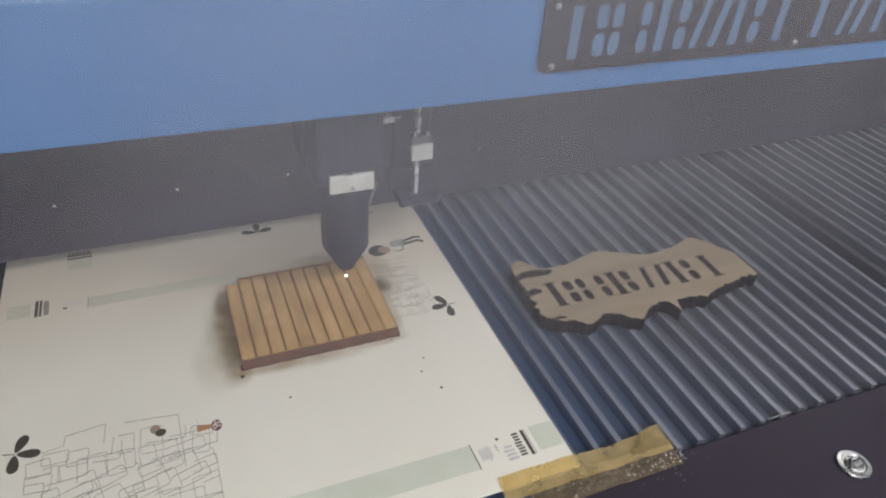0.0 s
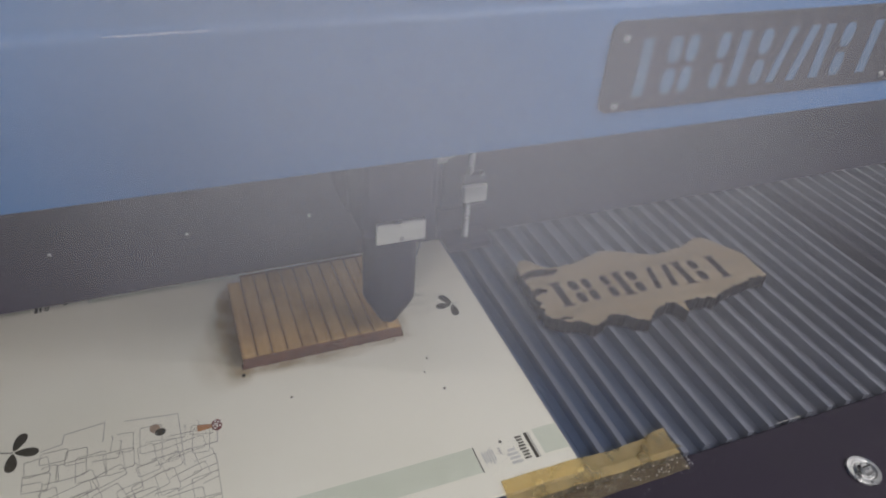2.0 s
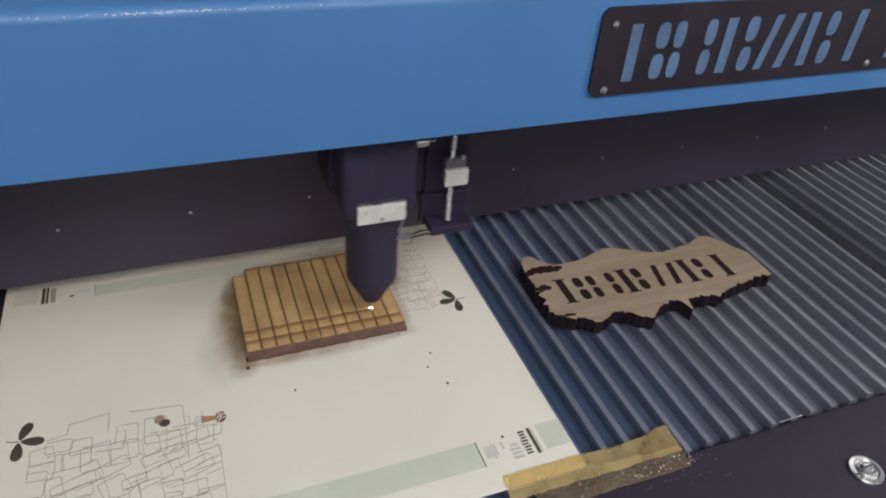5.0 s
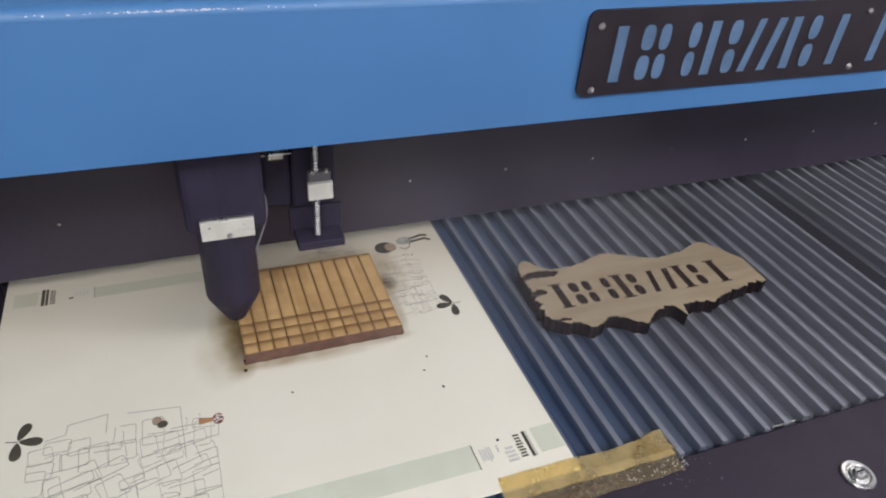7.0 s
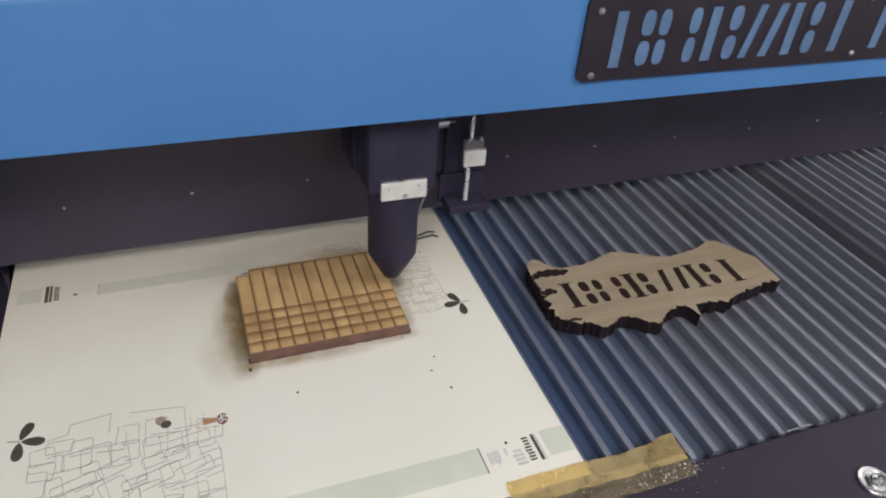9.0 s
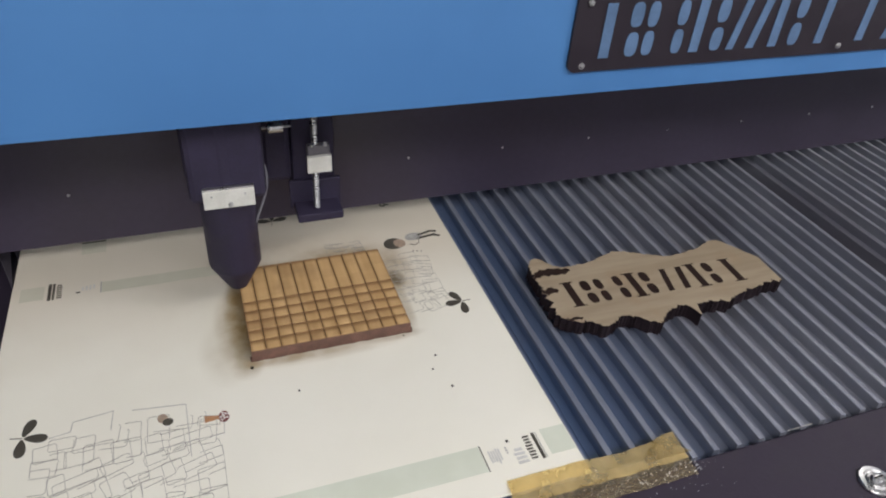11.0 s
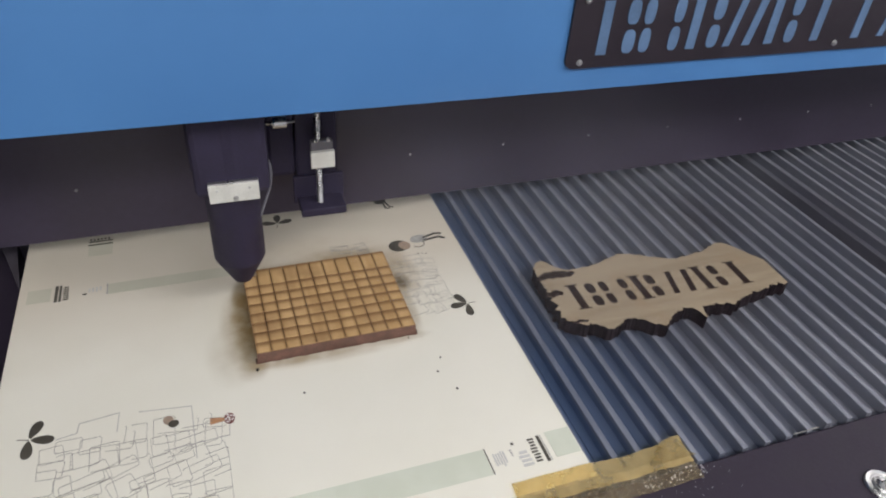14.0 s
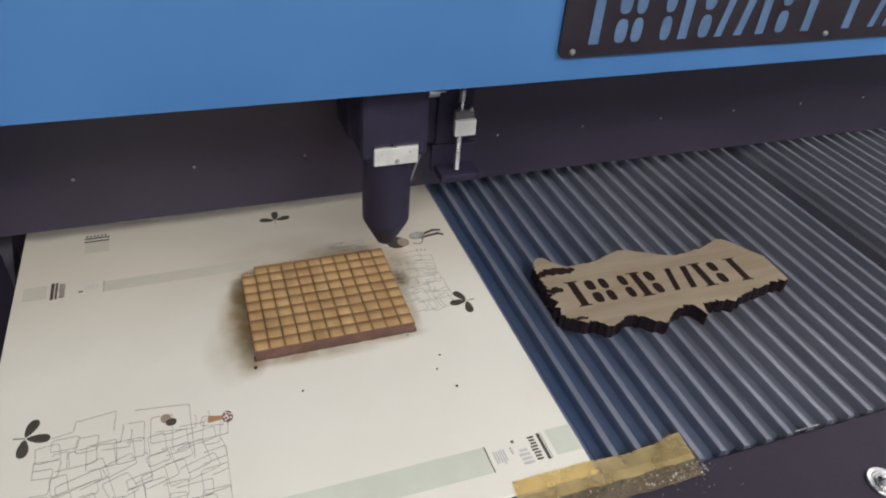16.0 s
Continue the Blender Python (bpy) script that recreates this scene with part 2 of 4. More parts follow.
def glow(name, colour, strength):
    k = Mat(name, colour)
    k.set("Emission Color", (*colour, 1))
    k.set("Emission Strength", strength)
    return k.m


SPARK = glow("laser_spark", (1.0, 0.93, 0.75), 14.0)
DIFFUSER = glow("lamp_diffuser", (1.0, 0.97, 0.93), 3.0)


# ---- mesh helpers ----
def box(bm, x0, y0, z0, x1, y1, z1, bevel=0.0, seg=2):
    vs = [bm.verts.new((x, y, z)) for x in (x0, x1) for y in (y0, y1) for z in (z0, z1)]
    fs = [bm.faces.new([vs[i] for i in q]) for q in ((0, 1, 3, 2), (4, 6, 7, 5), (0, 4, 5, 1), (2, 3, 7, 6), (0, 2, 6, 4), (1, 5, 7, 3))]
    if bevel:
        es = list({e for f in fs for e in f.edges})
        bmesh.ops.bevel(bm, geom=es, offset=bevel, segments=seg, affect="EDGES", profile=0.5)


def turned(bm, rings, seg=28, cx=0.0, cy=0.0, caps=True):
    """A solid of revolution round an upright axis; rings of (radius, z)."""
    loops = []
    for r, z in rings:
        loops.append([bm.verts.new((cx + r * math.cos(2 * math.pi * i / seg), cy + r * math.sin(2 * math.pi * i / seg), z)) for i in range(seg)])
    for a, b in zip(loops, loops[1:]):
        for i in range(seg):
            bm.faces.new((a[i], a[(i + 1) % seg], b[(i + 1) % seg], b[i]))
    if caps:
        bm.faces.new(loops[0][::-1])
        bm.faces.new(loops[-1])


def prism(bm, pts, z0, z1):
    """An upright prism over a plan outline."""
    lo = [bm.verts.new((x, y, z0)) for x, y in pts]
    hi = [bm.verts.new((x, y, z1)) for x, y in pts]
    n = len(pts)
    bm.faces.new(hi)
    bm.faces.new(lo[::-1])
    for i in range(n):
        bm.faces.new((lo[i], lo[(i + 1) % n], hi[(i + 1) % n], hi[i]))


def mesh_of(name, bm, material, smooth=False):
    bmesh.ops.recalc_face_normals(bm, faces=bm.faces)
    me = bpy.data.meshes.new(name)
    bm.to_mesh(me)
    bm.free()
    me.materials.append(material)
    if smooth:
        for f in me.polygons:
            f.use_smooth = True
        me.set_sharp_from_angle(angle=radians(35))
    return me


def part(name, bm, material, parent=None, label="", smooth=False):
    ob = new(name, mesh_of(name, bm, material, smooth))
    ob.parent = parent
    return tagged(ob, label)


def empty(name, m=None):
    ob = new(name)
    if m:
        ob.matrix_basis = m
    return ob


def structure(name, bm, material, label):
    return tagged(part(name, bm, material), label, kind="structure")


# ---- the room round the machine ----
def build_room():
    x0, x1, y0, y1, z0, z1, w = -2.4, 3.0, -2.6, 2.6, -0.9, 1.9, 0.12
    for name, b, mat, lab in (
        ("floor", (x0, y0, z0 - w, x1, y1, z0), CONCRETE, "grey concrete workshop floor under the machine"),
        ("wall_north", (x0 - w, y1, z0, x1 + w, y1 + w, z1), WALLPAINT, "plain pale grey painted workshop wall"),
        ("wall_south", (x0 - w, y0 - w, z0, x1 + w, y0, z1), WALLPAINT, "plain pale grey painted workshop wall"),
        ("wall_east", (x1, y0, z0, x1 + w, y1, z1), WALLPAINT, "plain pale grey painted workshop wall"),
        ("wall_west", (x0 - w, y0, z0, x0, y1, z1), WALLPAINT, "plain pale grey painted workshop wall"),
        ("ceiling", (x0 - w, y0 - w, z1, x1 + w, y1 + w, z1 + w), WALLPAINT, "plain pale painted workshop ceiling"),
    ):
        bm = bmesh.new()
        box(bm, *b)
        structure(name, bm, mat, lab)
    for i, (lx, ly, lp) in enumerate(LAMPS):
        thing = tagged(empty("ceiling_light", pose(lx, ly, 1.9)), "assumed white ceiling panel light out of view, with a lit diffuser", "ceiling light", "ceiling lights")
        bm = bmesh.new()
        box(bm, -0.62, -0.32, -0.07, 0.62, 0.32, 0, 0.01)
        part("housing", bm, WHITE, thing)
        bm = bmesh.new()
        box(bm, -0.6, -0.3, -0.1, 0.6, 0.3, -0.0705, 0.01)
        part("diffuser", bm, DIFFUSER, thing, "glowing white diffuser")


# ---- the machine: frame and slatted bed ----
PITCH, RIDGE0, BED_Y0, BED_Y1 = 0.0171, 0.1963, -0.150, 0.62


def build_frame():
    thing = tagged(empty("machine_frame", pose(0, 0, -0.9)), "dark purple-grey hammered metal frame of a laser cutter", "machine frame")
    h = 0.9
    for name, b, lab in (
        ("front_panel", (-0.45, -0.62, 0, 1.2, BED_Y0 - 0.0015, h - 0.0035), "dark hammered front panel"),
        ("side_rail", (-0.45, BED_Y0, 0, -0.30, 0.75, h - 0.002), ""),
        ("side_rail", (1.05, BED_Y0, 0, 1.2, 0.75, h - 0.002), ""),
        ("back_panel", (-0.45, 0.75, 0, 1.2, 0.8, h + 0.25), ""),
        ("bed_floor", (-0.30, BED_Y0, h - 0.06, 1.05, 0.75, h - 0.03), "dark floor under the slats"),
    ):
        bm = bmesh.new()
        box(bm, *b, 0.0015)
        part(name, bm, FRAME, thing, lab)
    # a small upright wedge, added in place of a faint pale triangle beside the card
    bm = bmesh.new()
    vs = [bm.verts.new(v) for v in ((-0.178, 0.19, h - 0.03), (-0.166, 0.19, h - 0.03), (-0.165, 0.15, h - 0.03), (-0.178, 0.19, h - 0.002), (-0.166, 0.19, h - 0.002), (-0.165, 0.15, h - 0.026))]
    for q in ((0, 1, 2), (3, 5, 4), (0, 3, 4, 1), (1, 4, 5, 2), (2, 5, 3, 0)):
        bm.faces.new([vs[i] for i in q])
    part("added_wedge", bm, WEDGE, thing, "small grey wedge added for a faint pale triangle")


def build_bed():
    bed = tagged(empty("slat_bed", pose(0, 0, -0.03)), "bare aluminium slatted cutting bed with narrow bright ridges", "cutting bed")
    half, top, low = PITCH / 2 - 0.00002, 0.0278, 0.0187
    bm = bmesh.new()
    # beyond each ridge a steep drop, then the floor climbs to the next ridge
    floor_z = lambda x: low + 0.0010 * ((x - 0.0026) / (PITCH - 0.0051))
    prof = [(-half, 0.0)] + [(x - PITCH, floor_z(x)) for x in (half, 0.0106, 0.0126, PITCH - 0.0025)] + [(-0.0021, top - 0.0004), (-0.0018, top)]
    prof += [(0.0018, top), (0.0021, top - 0.0004), (0.0026, low + 0.0003)] + [(x, floor_z(x)) for x in (0.0036, 0.0052, 0.007, half)] + [(half, 0.0)]
    a = [bm.verts.new((x, BED_Y0, z)) for x, z in prof]
    b = [bm.verts.new((x, BED_Y1, z)) for x, z in prof]
    n = len(prof)
    for i in range(n):
        bm.faces.new((a[i], a[(i + 1) % n], b[(i + 1) % n], b[i]))
    bm.faces.new(a[::-1])
    bm.faces.new(b)
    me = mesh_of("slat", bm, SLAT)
    # the last slat before the gap ends at its ridge
    bm = bmesh.new()
    prof = [(-half, 0.0)] + [(x - PITCH, floor_z(x)) for x in (half, 0.0106, 0.0126, PITCH - 0.0025)] + [(-0.0021, top - 0.0004), (-0.0018, top), (0.0018, top), (0.0021, top - 0.0004), (0.0024, 0.0)]
    a = [bm.verts.new((x, BED_Y0, z)) for x, z in prof]
    b = [bm.verts.new((x, BED_Y1, z)) for x, z in prof]
    for i in range(len(prof)):
        bm.faces.new((a[i], a[(i + 1) % len(prof)], b[(i + 1) % len(prof)], b[i]))
    bm.faces.new(a[::-1])
    bm.faces.new(b)
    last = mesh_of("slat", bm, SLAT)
    rng = random.Random(4)
    for i in range(-19, 50):
        if i == 20:
            continue
        ob = new("slat", last if i == 19 else me)
        ob.parent = bed
        ob.matrix_basis = pose(RIDGE0 + (i + (0.5 if i > 21 else 0.35 if i == 21 else 0)) * PITCH + rng.uniform(-1, 1) * 0.0002, rng.uniform(-1, 1) * 0.0006, -0.0005 + rng.uniform(-1, 1) * 0.00008, 0, rng.uniform(-0.25, 0.25), 0)


def build_foil():
    """A torn sliver of pale foil along the front edge of the bed."""
    pts = [(0.3200 + i * 0.0035, BED_Y0 + 0.0001 + 0.0005 * noise.noise((i * 0.9, 3, 0))) for i in range(7)]
    pts += [(0.3410 - i * 0.0035, BED_Y0 - 0.0002 + 0.0005 * noise.noise((i * 0.8, 9, 0))) for i in range(7)]
    bm = bmesh.new()
    prism(bm, pts, -0.0033, -0.0026)
    tagged(part("foil_strip", bm, INKGREY), "torn sliver of pale foil on the front edge of the bed", "foil strip")


def build_flecks():
    """Tiny shiny flecks of tape and foil on the dark front panel, and tape glints."""
    rng = random.Random(31)
    bm = bmesh.new()
    for _ in range(40):
        x, y = 0.205 + rng.random() ** 1.4 * 0.07, BED_Y0 - 0.002 - rng.random() ** 1.5 * 0.02
        y -= (x - 0.2) * 0.02
        r, a = rng.uniform(0.0001, 0.00022), rng.uniform(0, 3)
        prism(bm, [(x + r * math.cos(a + i * 1.57), y + r * rng.uniform(0.5, 1.2) * math.sin(a + i * 1.57)) for i in range(4)], -0.0036, -0.0033)
    # these stand in for glints on the creased tape
    for _ in range(75):
        x, y, r = 0.245 - rng.random() ** 1.5 * 0.08, -0.1515 - rng.random() * 0.008, rng.uniform(0.0001, 0.00026)
        prism(bm, [(x + r * rng.uniform(0.6, 2) * math.cos(i * 1.26), y + r * math.sin(i * 1.26)) for i in range(5)], -0.0022, -0.0013)
    tagged(part("flecks", bm, FLECK), "tiny shiny flecks on the dark front panel, and flecks for glints on the tape", "flecks", kind="stuff")


def build_lock():
    lock = tagged(empty("panel_lock", pose(0.3458, -0.1973, -0.0035)), "round chromed quarter-turn lock set in the front panel", "lock")
    bm = bmesh.new()
    turned(bm, ((0.0105, 0), (0.0105, 0.0012), (0.0099, 0.0019), (0.0078, 0.0022), (0.0068, 0.001)), 40)
    part("flange", bm, STEEL, lock, "chromed ring", True)
    bm = bmesh.new()
    turned(bm, ((0.006, 0.001), (0.006, 0.0018), (0.0055, 0.0024), (0.0048, 0.0015)), 36)
    part("collar", bm, STEEL, lock, "", True)
    bm = bmesh.new()
    turned(bm, ((0.0046, 0.001), (0.0044, 0.003), (0.0032, 0.0046), (0.0012, 0.0052)), 30)
    part("key_barrel", bm, STEEL, lock, "domed chromed barrel", True)
    bm = bmesh.new()
    box(bm, -0.0028, -0.0004, 0.0046, 0.0028, 0.0004, 0.0054)
    part("key_slot", bm, SOOT, lock, "dark slot")


# ---- the printed card ----
CX0, CX1, CY0, CY1 = -0.1548, 0.1783, -0.1425, 0.228
INKZ = 0.00025


def strip(bm, pts, w, z0=0.00004, z1=INKZ):
    for (xa, ya), (xb, yb) in zip(pts, pts[1:]):
        d = math.hypot(xb - xa, yb - ya)
        if d < 1e-6:
            continue
        tx, ty = (xb - xa) / d * w / 2, (yb - ya) / d * w / 2
        prism(bm, [(xa - tx + ty, ya - ty - tx), (xb + tx + ty, yb + ty - tx), (xb + tx - ty, yb + ty + tx), (xa - tx - ty, ya - ty + tx)], z0, z1)


def oval(bm, cx, cy, rx, ry, turn=0.0, z1=INKZ, point=0.0, n=22):
    pts = []
    for i in range(n):
        a = 2 * math.pi * i / n
        x, y = rx * math.cos(a), ry * math.sin(a) * (1 - point * math.cos(a))
        pts.append((cx + x * math.cos(turn) - y * math.sin(turn), cy + x * math.sin(turn) + y * math.cos(turn)))
    prism(bm, pts, 0.00004, z1)


def sprig(card, x, y, size, turns):
    bm = bmesh.new()
    for i, a in enumerate(turns):
        a = radians(a)
        oval(bm, x + size * 0.6 * math.cos(a), y + size * 0.6 * math.sin(a), size * 0.52, size * 0.24, a, point=-0.35)
    strip(bm, [(x, y), (x - size * 0.5 * math.cos(radians(turns[1])), y - size * 0.5 * math.sin(radians(turns[1])))], 0.0005)
    part("leaf_print", bm, INK, card, "printed sprig of three dark leaves")


def maze(card, x0, y0, x1, y1, count, seed, w, mat, step=0.016):
    """Thin crossing lines with square turns."""
    rng, turn = random.Random(seed), random.Random(seed + 50)
    bm = bmesh.new()
    for _ in range(count):
        x, y = rng.uniform(x0, x1), rng.uniform(y0, y1)
        along, pts = rng.random() < 0.5, [(x, y)]
        sx, sy = rng.choice((-1, 1)), rng.choice((-1, 1))
        for _ in range(rng.randint(7, 13)):
            d = rng.uniform(0.3, 1.25) * step
            wob = rng.uniform(-0.14, 0.14)
            if along:
                nx, ny = x + sx * d, y + d * wob
            else:
                nx, ny = x + d * wob, y + sy * d
            if not x0 < nx < x1:
                sx, nx = -sx, min(max(nx, x0), x1)
            if not y0 < ny < y1:
                sy, ny = -sy, min(max(ny, y0), y1)
            if rng.random() < 0.3:
                sx = -sx
            if rng.random() < 0.3:
                sy = -sy
            x, y, along = nx, ny, not along
            pts.append((x, y))
        a = radians(turn.uniform(-14, 10))
        px, py = pts[0]
        pts = [(px + (u - px) * math.cos(a) - (v - py) * math.sin(a), py + (u - px) * math.sin(a) + (v - py) * math.cos(a)) for u, v in pts]
        pts = [(min(max(u, x0 - 0.003), x1 + 0.003), min(max(v, y0), y1 + 0.003)) for u, v in pts]
        strip(bm, pts, w)
    return part("maze_print", bm, mat, card, "thin printed line maze")


def loops(card, x0, y0, x1, y1, nx, ny, seed, w, mat):
    """Rows of tilted thin-lined loops that overlap and join into a maze."""
    rng = random.Random(seed)
    bm = bmesh.new()
    ux, uy = (x1 - x0) / nx, (y1 - y0) / ny
    for i in range(nx):
        for j in range(ny):
            cx, cy = x0 + (i + 0.5 + rng.uniform(-0.25, 0.25)) * ux, y0 + (j + 0.5 + rng.uniform(-0.25, 0.25)) * uy
            a = radians(34 * noise.noise((cx * 22, cy * 22, seed)) + rng.uniform(-5, 5))
            hx, hy = ux * rng.uniform(0.4, 0.95), uy * rng.uniform(0.4, 0.85)
            if rng.random() < 0.35:
                hx, hy = hx * 1.5, hy * 0.6
            c, k = 0.0010, rng.uniform(-0.08, 0.08)
            ring = [(-hx + c, -hy), (hx - c, -hy), (hx, -hy + c), (hx, hy - c), (hx - c, hy), (-hx + c, hy), (-hx, hy - c), (-hx, -hy + c)]
            ring = [(u + k * v, v) for u, v in ring]
            pts = [(cx + u * math.cos(a) - v * math.sin(a), cy + u * math.sin(a) + v * math.cos(a)) for u, v in ring]
            pts.append(pts[0])
            if rng.random() < 0.5:
                pts = pts[:rng.randint(5, 8)]
            pts = [(min(max(u, x0), x1 + 0.002), max(v, CY0 + 0.002)) for u, v in pts]
            strip(bm, pts, w)
    return part("maze_print", bm, mat, card, "thin printed line maze")


def bars(card, name, x0, y0, x1, y1, n, mat, across, fill=0.5, seed=1):
    """Rows of plain bars in place of small print."""
    rng = random.Random(seed)
    bm = bmesh.new()
    for i in range(n):
        a, b = i / n, (i + fill) / n
        if across:
            l = x0 + (x1 - x0) * rng.uniform(0, 0.2)
            box(bm, l, y0 + (y1 - y0) * a, 0.00004, x1 - (x1 - x0) * rng.uniform(0, 0.2), y0 + (y1 - y0) * b, INKZ)
        else:
            l = y0 + (y1 - y0) * rng.uniform(0, 0.2)
            box(bm, x0 + (x1 - x0) * a, l, 0.00004, x0 + (x1 - x0) * b, y1 - (y1 - y0) * rng.uniform(0, 0.2), INKZ)
    return part(name, bm, mat, card)


def flat(card, name, x0, y0, x1, y1, mat, label="", z1=0.00015):
    bm = bmesh.new()
    box(bm, x0, y0, 0.00004, x1, y1, z1)
    return part(name, bm, mat, card, label)


def build_card():
    card = tagged(empty("printed_card", pose(0, 0, 0)), "off-white printed card sheet lying on the slats, smoke-stained", "card sheet")
    bm = bmesh.new()
    box(bm, CX0, CY0, -0.0016, CX1, CY1, 0, 0.0003, 1)
    part("sheet", bm, CARD, card)
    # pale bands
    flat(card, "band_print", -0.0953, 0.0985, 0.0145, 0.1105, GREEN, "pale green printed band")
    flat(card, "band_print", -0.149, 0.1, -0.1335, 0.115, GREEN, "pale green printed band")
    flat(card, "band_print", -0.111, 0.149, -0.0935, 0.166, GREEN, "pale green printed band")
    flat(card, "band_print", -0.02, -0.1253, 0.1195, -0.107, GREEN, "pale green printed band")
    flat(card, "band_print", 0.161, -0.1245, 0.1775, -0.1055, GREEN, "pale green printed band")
    flat(card, "rule_print", 0.1197, -0.1255, 0.1204, -0.1068, INK, "thin dark rule")
    flat(card, "rule_print", -0.0962, 0.0985, -0.0953, 0.1115, INKGREY, "thin rule")
    flat(card, "bar_print", 0.1545, -0.1258, 0.1565, -0.1066, INK, "dark printed bar", INKZ)
    flat(card, "bar_print", 0.1572, -0.1258, 0.1577, -0.1066, INKGREY, "", INKZ)
    flat(card, "bar_print", -0.1310, 0.098, -0.1288, 0.1165, INK, "dark printed bar", INKZ)
    flat(card, "bar_print", -0.1280, 0.098, -0.1265, 0.1165, INK, "dark printed bar", INKZ)
    flat(card, "bar_print", -0.1115, 0.1675, -0.0935, 0.1690, INK, "dark printed bar", INKZ)
    flat(card, "bar_print", -0.1115, 0.1632, -0.0935, 0.1647, INK, "dark printed bar", INKZ + 0.00005)
    bars(card, "small_print", 0.1475, -0.1245, 0.1525, -0.1065, 8, INK, True, 0.55, 3)
    bars(card, "small_print", 0.1385, -0.1255, 0.146, -0.1135, 4, INKPALE, True, 0.6, 4)
    bars(card, "small_print", 0.1235, -0.122, 0.1315, -0.110, 5, INKPALE, False, 0.6, 5)
    bars(card, "small_print", 0.1345, -0.1165, 0.136, -0.111, 3, INKGREY, True, 0.6, 6)
    bars(card, "small_print", -0.1255, 0.099, -0.1215, 0.1155, 7, INK, True, 0.5, 7)
    bars(card, "small_print", -0.1085, 0.1035, -0.0985, 0.109, 4, INKPALE, False, 0.5, 8)
    bars(card, "small_print", -0.1105, 0.170, -0.0945, 0.1725, 6, INK, False, 0.5, 9)
    flat(card, "dot_print", 0.1373, -0.109, 0.139, -0.1072, INK, "", INKZ)
    flat(card, "dot_print", -0.1125, 0.1015, -0.1095, 0.103, INK, "", INKZ)
    # sprigs
    sprig(card, -0.1335, -0.0268, 0.0125, (68, -14, -92))
    sprig(card, 0.1580, 0.0215, 0.0120, (118, 182, -98))
    sprig(card, 0.0360, 0.1605, 0.0115, (168, 84, 12))
    # mazes
    loops(card, -0.127, -0.139, -0.027, -0.034, 10, 9, 11, 0.00021, INKLINE)
    loops(card, 0.113, 0.02, 0.148, 0.085, 4, 7, 5, 0.00022, INKMAZE)
    maze(card, 0.072, 0.1, 0.102, 0.116, 9, 8, 0.00028, INKMAZE, step=0.008)
    bm = bmesh.new()
    strip(bm, [(-0.119, -0.031), (-0.108, -0.029), (-0.107, -0.022), (-0.085, -0.0195), (-0.086, -0.034)], 0.00042)
    strip(bm, [(-0.074, -0.022), (-0.045, -0.0255), (-0.0435, -0.0258), (-0.0425, -0.066)], 0.00042)
    strip(bm, [(-0.0224, -0.046), (-0.0232, -0.0545), (-0.06, -0.056)], 0.00042)
    part("maze_print", bm, INKGREY, card, "thin printed line maze")
    # snail and toadstool
    bm = bmesh.new()
    oval(bm, -0.0572, -0.0335, 0.003, 0.0036, 0.3)
    part("snail_print", bm, TAN, card, "small printed brown snail")
    bm = bmesh.new()
    oval(bm, -0.0543, -0.0370, 0.0031, 0.0027, 0.2, INKZ + 0.00012)
    part("shell_print", bm, INK, card, "dark shell")
    bm = bmesh.new()
    prism(bm, [(-0.0335, -0.0438), (-0.0250, -0.0430), (-0.0250, -0.0402), (-0.0335, -0.0388)], 0.00004, INKZ)
    part("toadstool_stem_print", bm, ORANGE, card, "orange printed stem")
    bm = bmesh.new()
    oval(bm, -0.0222, -0.0418, 0.0032, 0.0044)
    part("toadstool_cap_print", bm, RED, card, "dark red spotted cap")
    bm = bmesh.new()
    rng = random.Random(2)
    for i in range(9):
        a = i * 2.4
        r = 0.0029 * math.sqrt(i / 9)
        oval(bm, -0.0222 + r * math.cos(a), -0.0415 + 1.2 * r * math.sin(a), 0.00065, 0.00075, 0, INKZ + 0.00012, n=8)
    part("cap_spots_print", bm, WHITE, card, "pale spots")
    # plain printed shapes at the back edge
    for x, y, s in ((0.1297, 0.1045, 1.0),):
        bm = bmesh.new()
        oval(bm, x - 0.002 * s, y, 0.0085 * s, 0.0075 * s, 0.2)
        strip(bm, [(x + 0.022 * s, y + 0.007 * s), (x + 0.033 * s, y + 0.0105 * s), (x + 0.0375 * s, y + 0.0095 * s)], 0.0025)
        strip(bm, [(x + 0.022 * s, y + 0.003 * s), (x + 0.035 * s, y + 0.005 * s), (x + 0.0385 * s, y + 0.0025 * s)], 0.0025)
        part("shape_print", bm, INK, card, "dark plain printed shapes")
        bm = bmesh.new()
        oval(bm, x + 0.003 * s, y - 0.0005, 0.005 * s, 0.0055 * s, 0.2, INKZ + 0.00012)
        part("shape_print", bm, TAN, card, "brown plain printed oval")
        bm = bmesh.new()
        oval(bm, x + 0.017 * s, y + 0.006 * s, 0.0075 * s, 0.005 * s, 0.2)
        part("shape_print", bm, INKGREY, card, "grey plain printed oval")
    bm = bmesh.new()
    for i in range(3):
        oval(bm, 0.1406 + 0.0032 * i, 0.0909 - 0.0008 * i, 0.0006, 0.0008, 0, n=8)
    strip(bm, [(0.1405, 0.1010), (0.1445, 0.0985), (0.1490, 0.1010), (0.1500, 0.1055), (0.1470, 0.1075)], 0.0006)
    part("shape_print", bm, INK, card, "dark plain printed dots and loop")
    bm = bmesh.new()
    oval(bm, 0.130, 0.1745, 0.0055, 0.0045, 0.3)
    strip(bm, [(0.1315, 0.173), (0.1325, 0.1625), (0.135, 0.1615)], 0.0017)
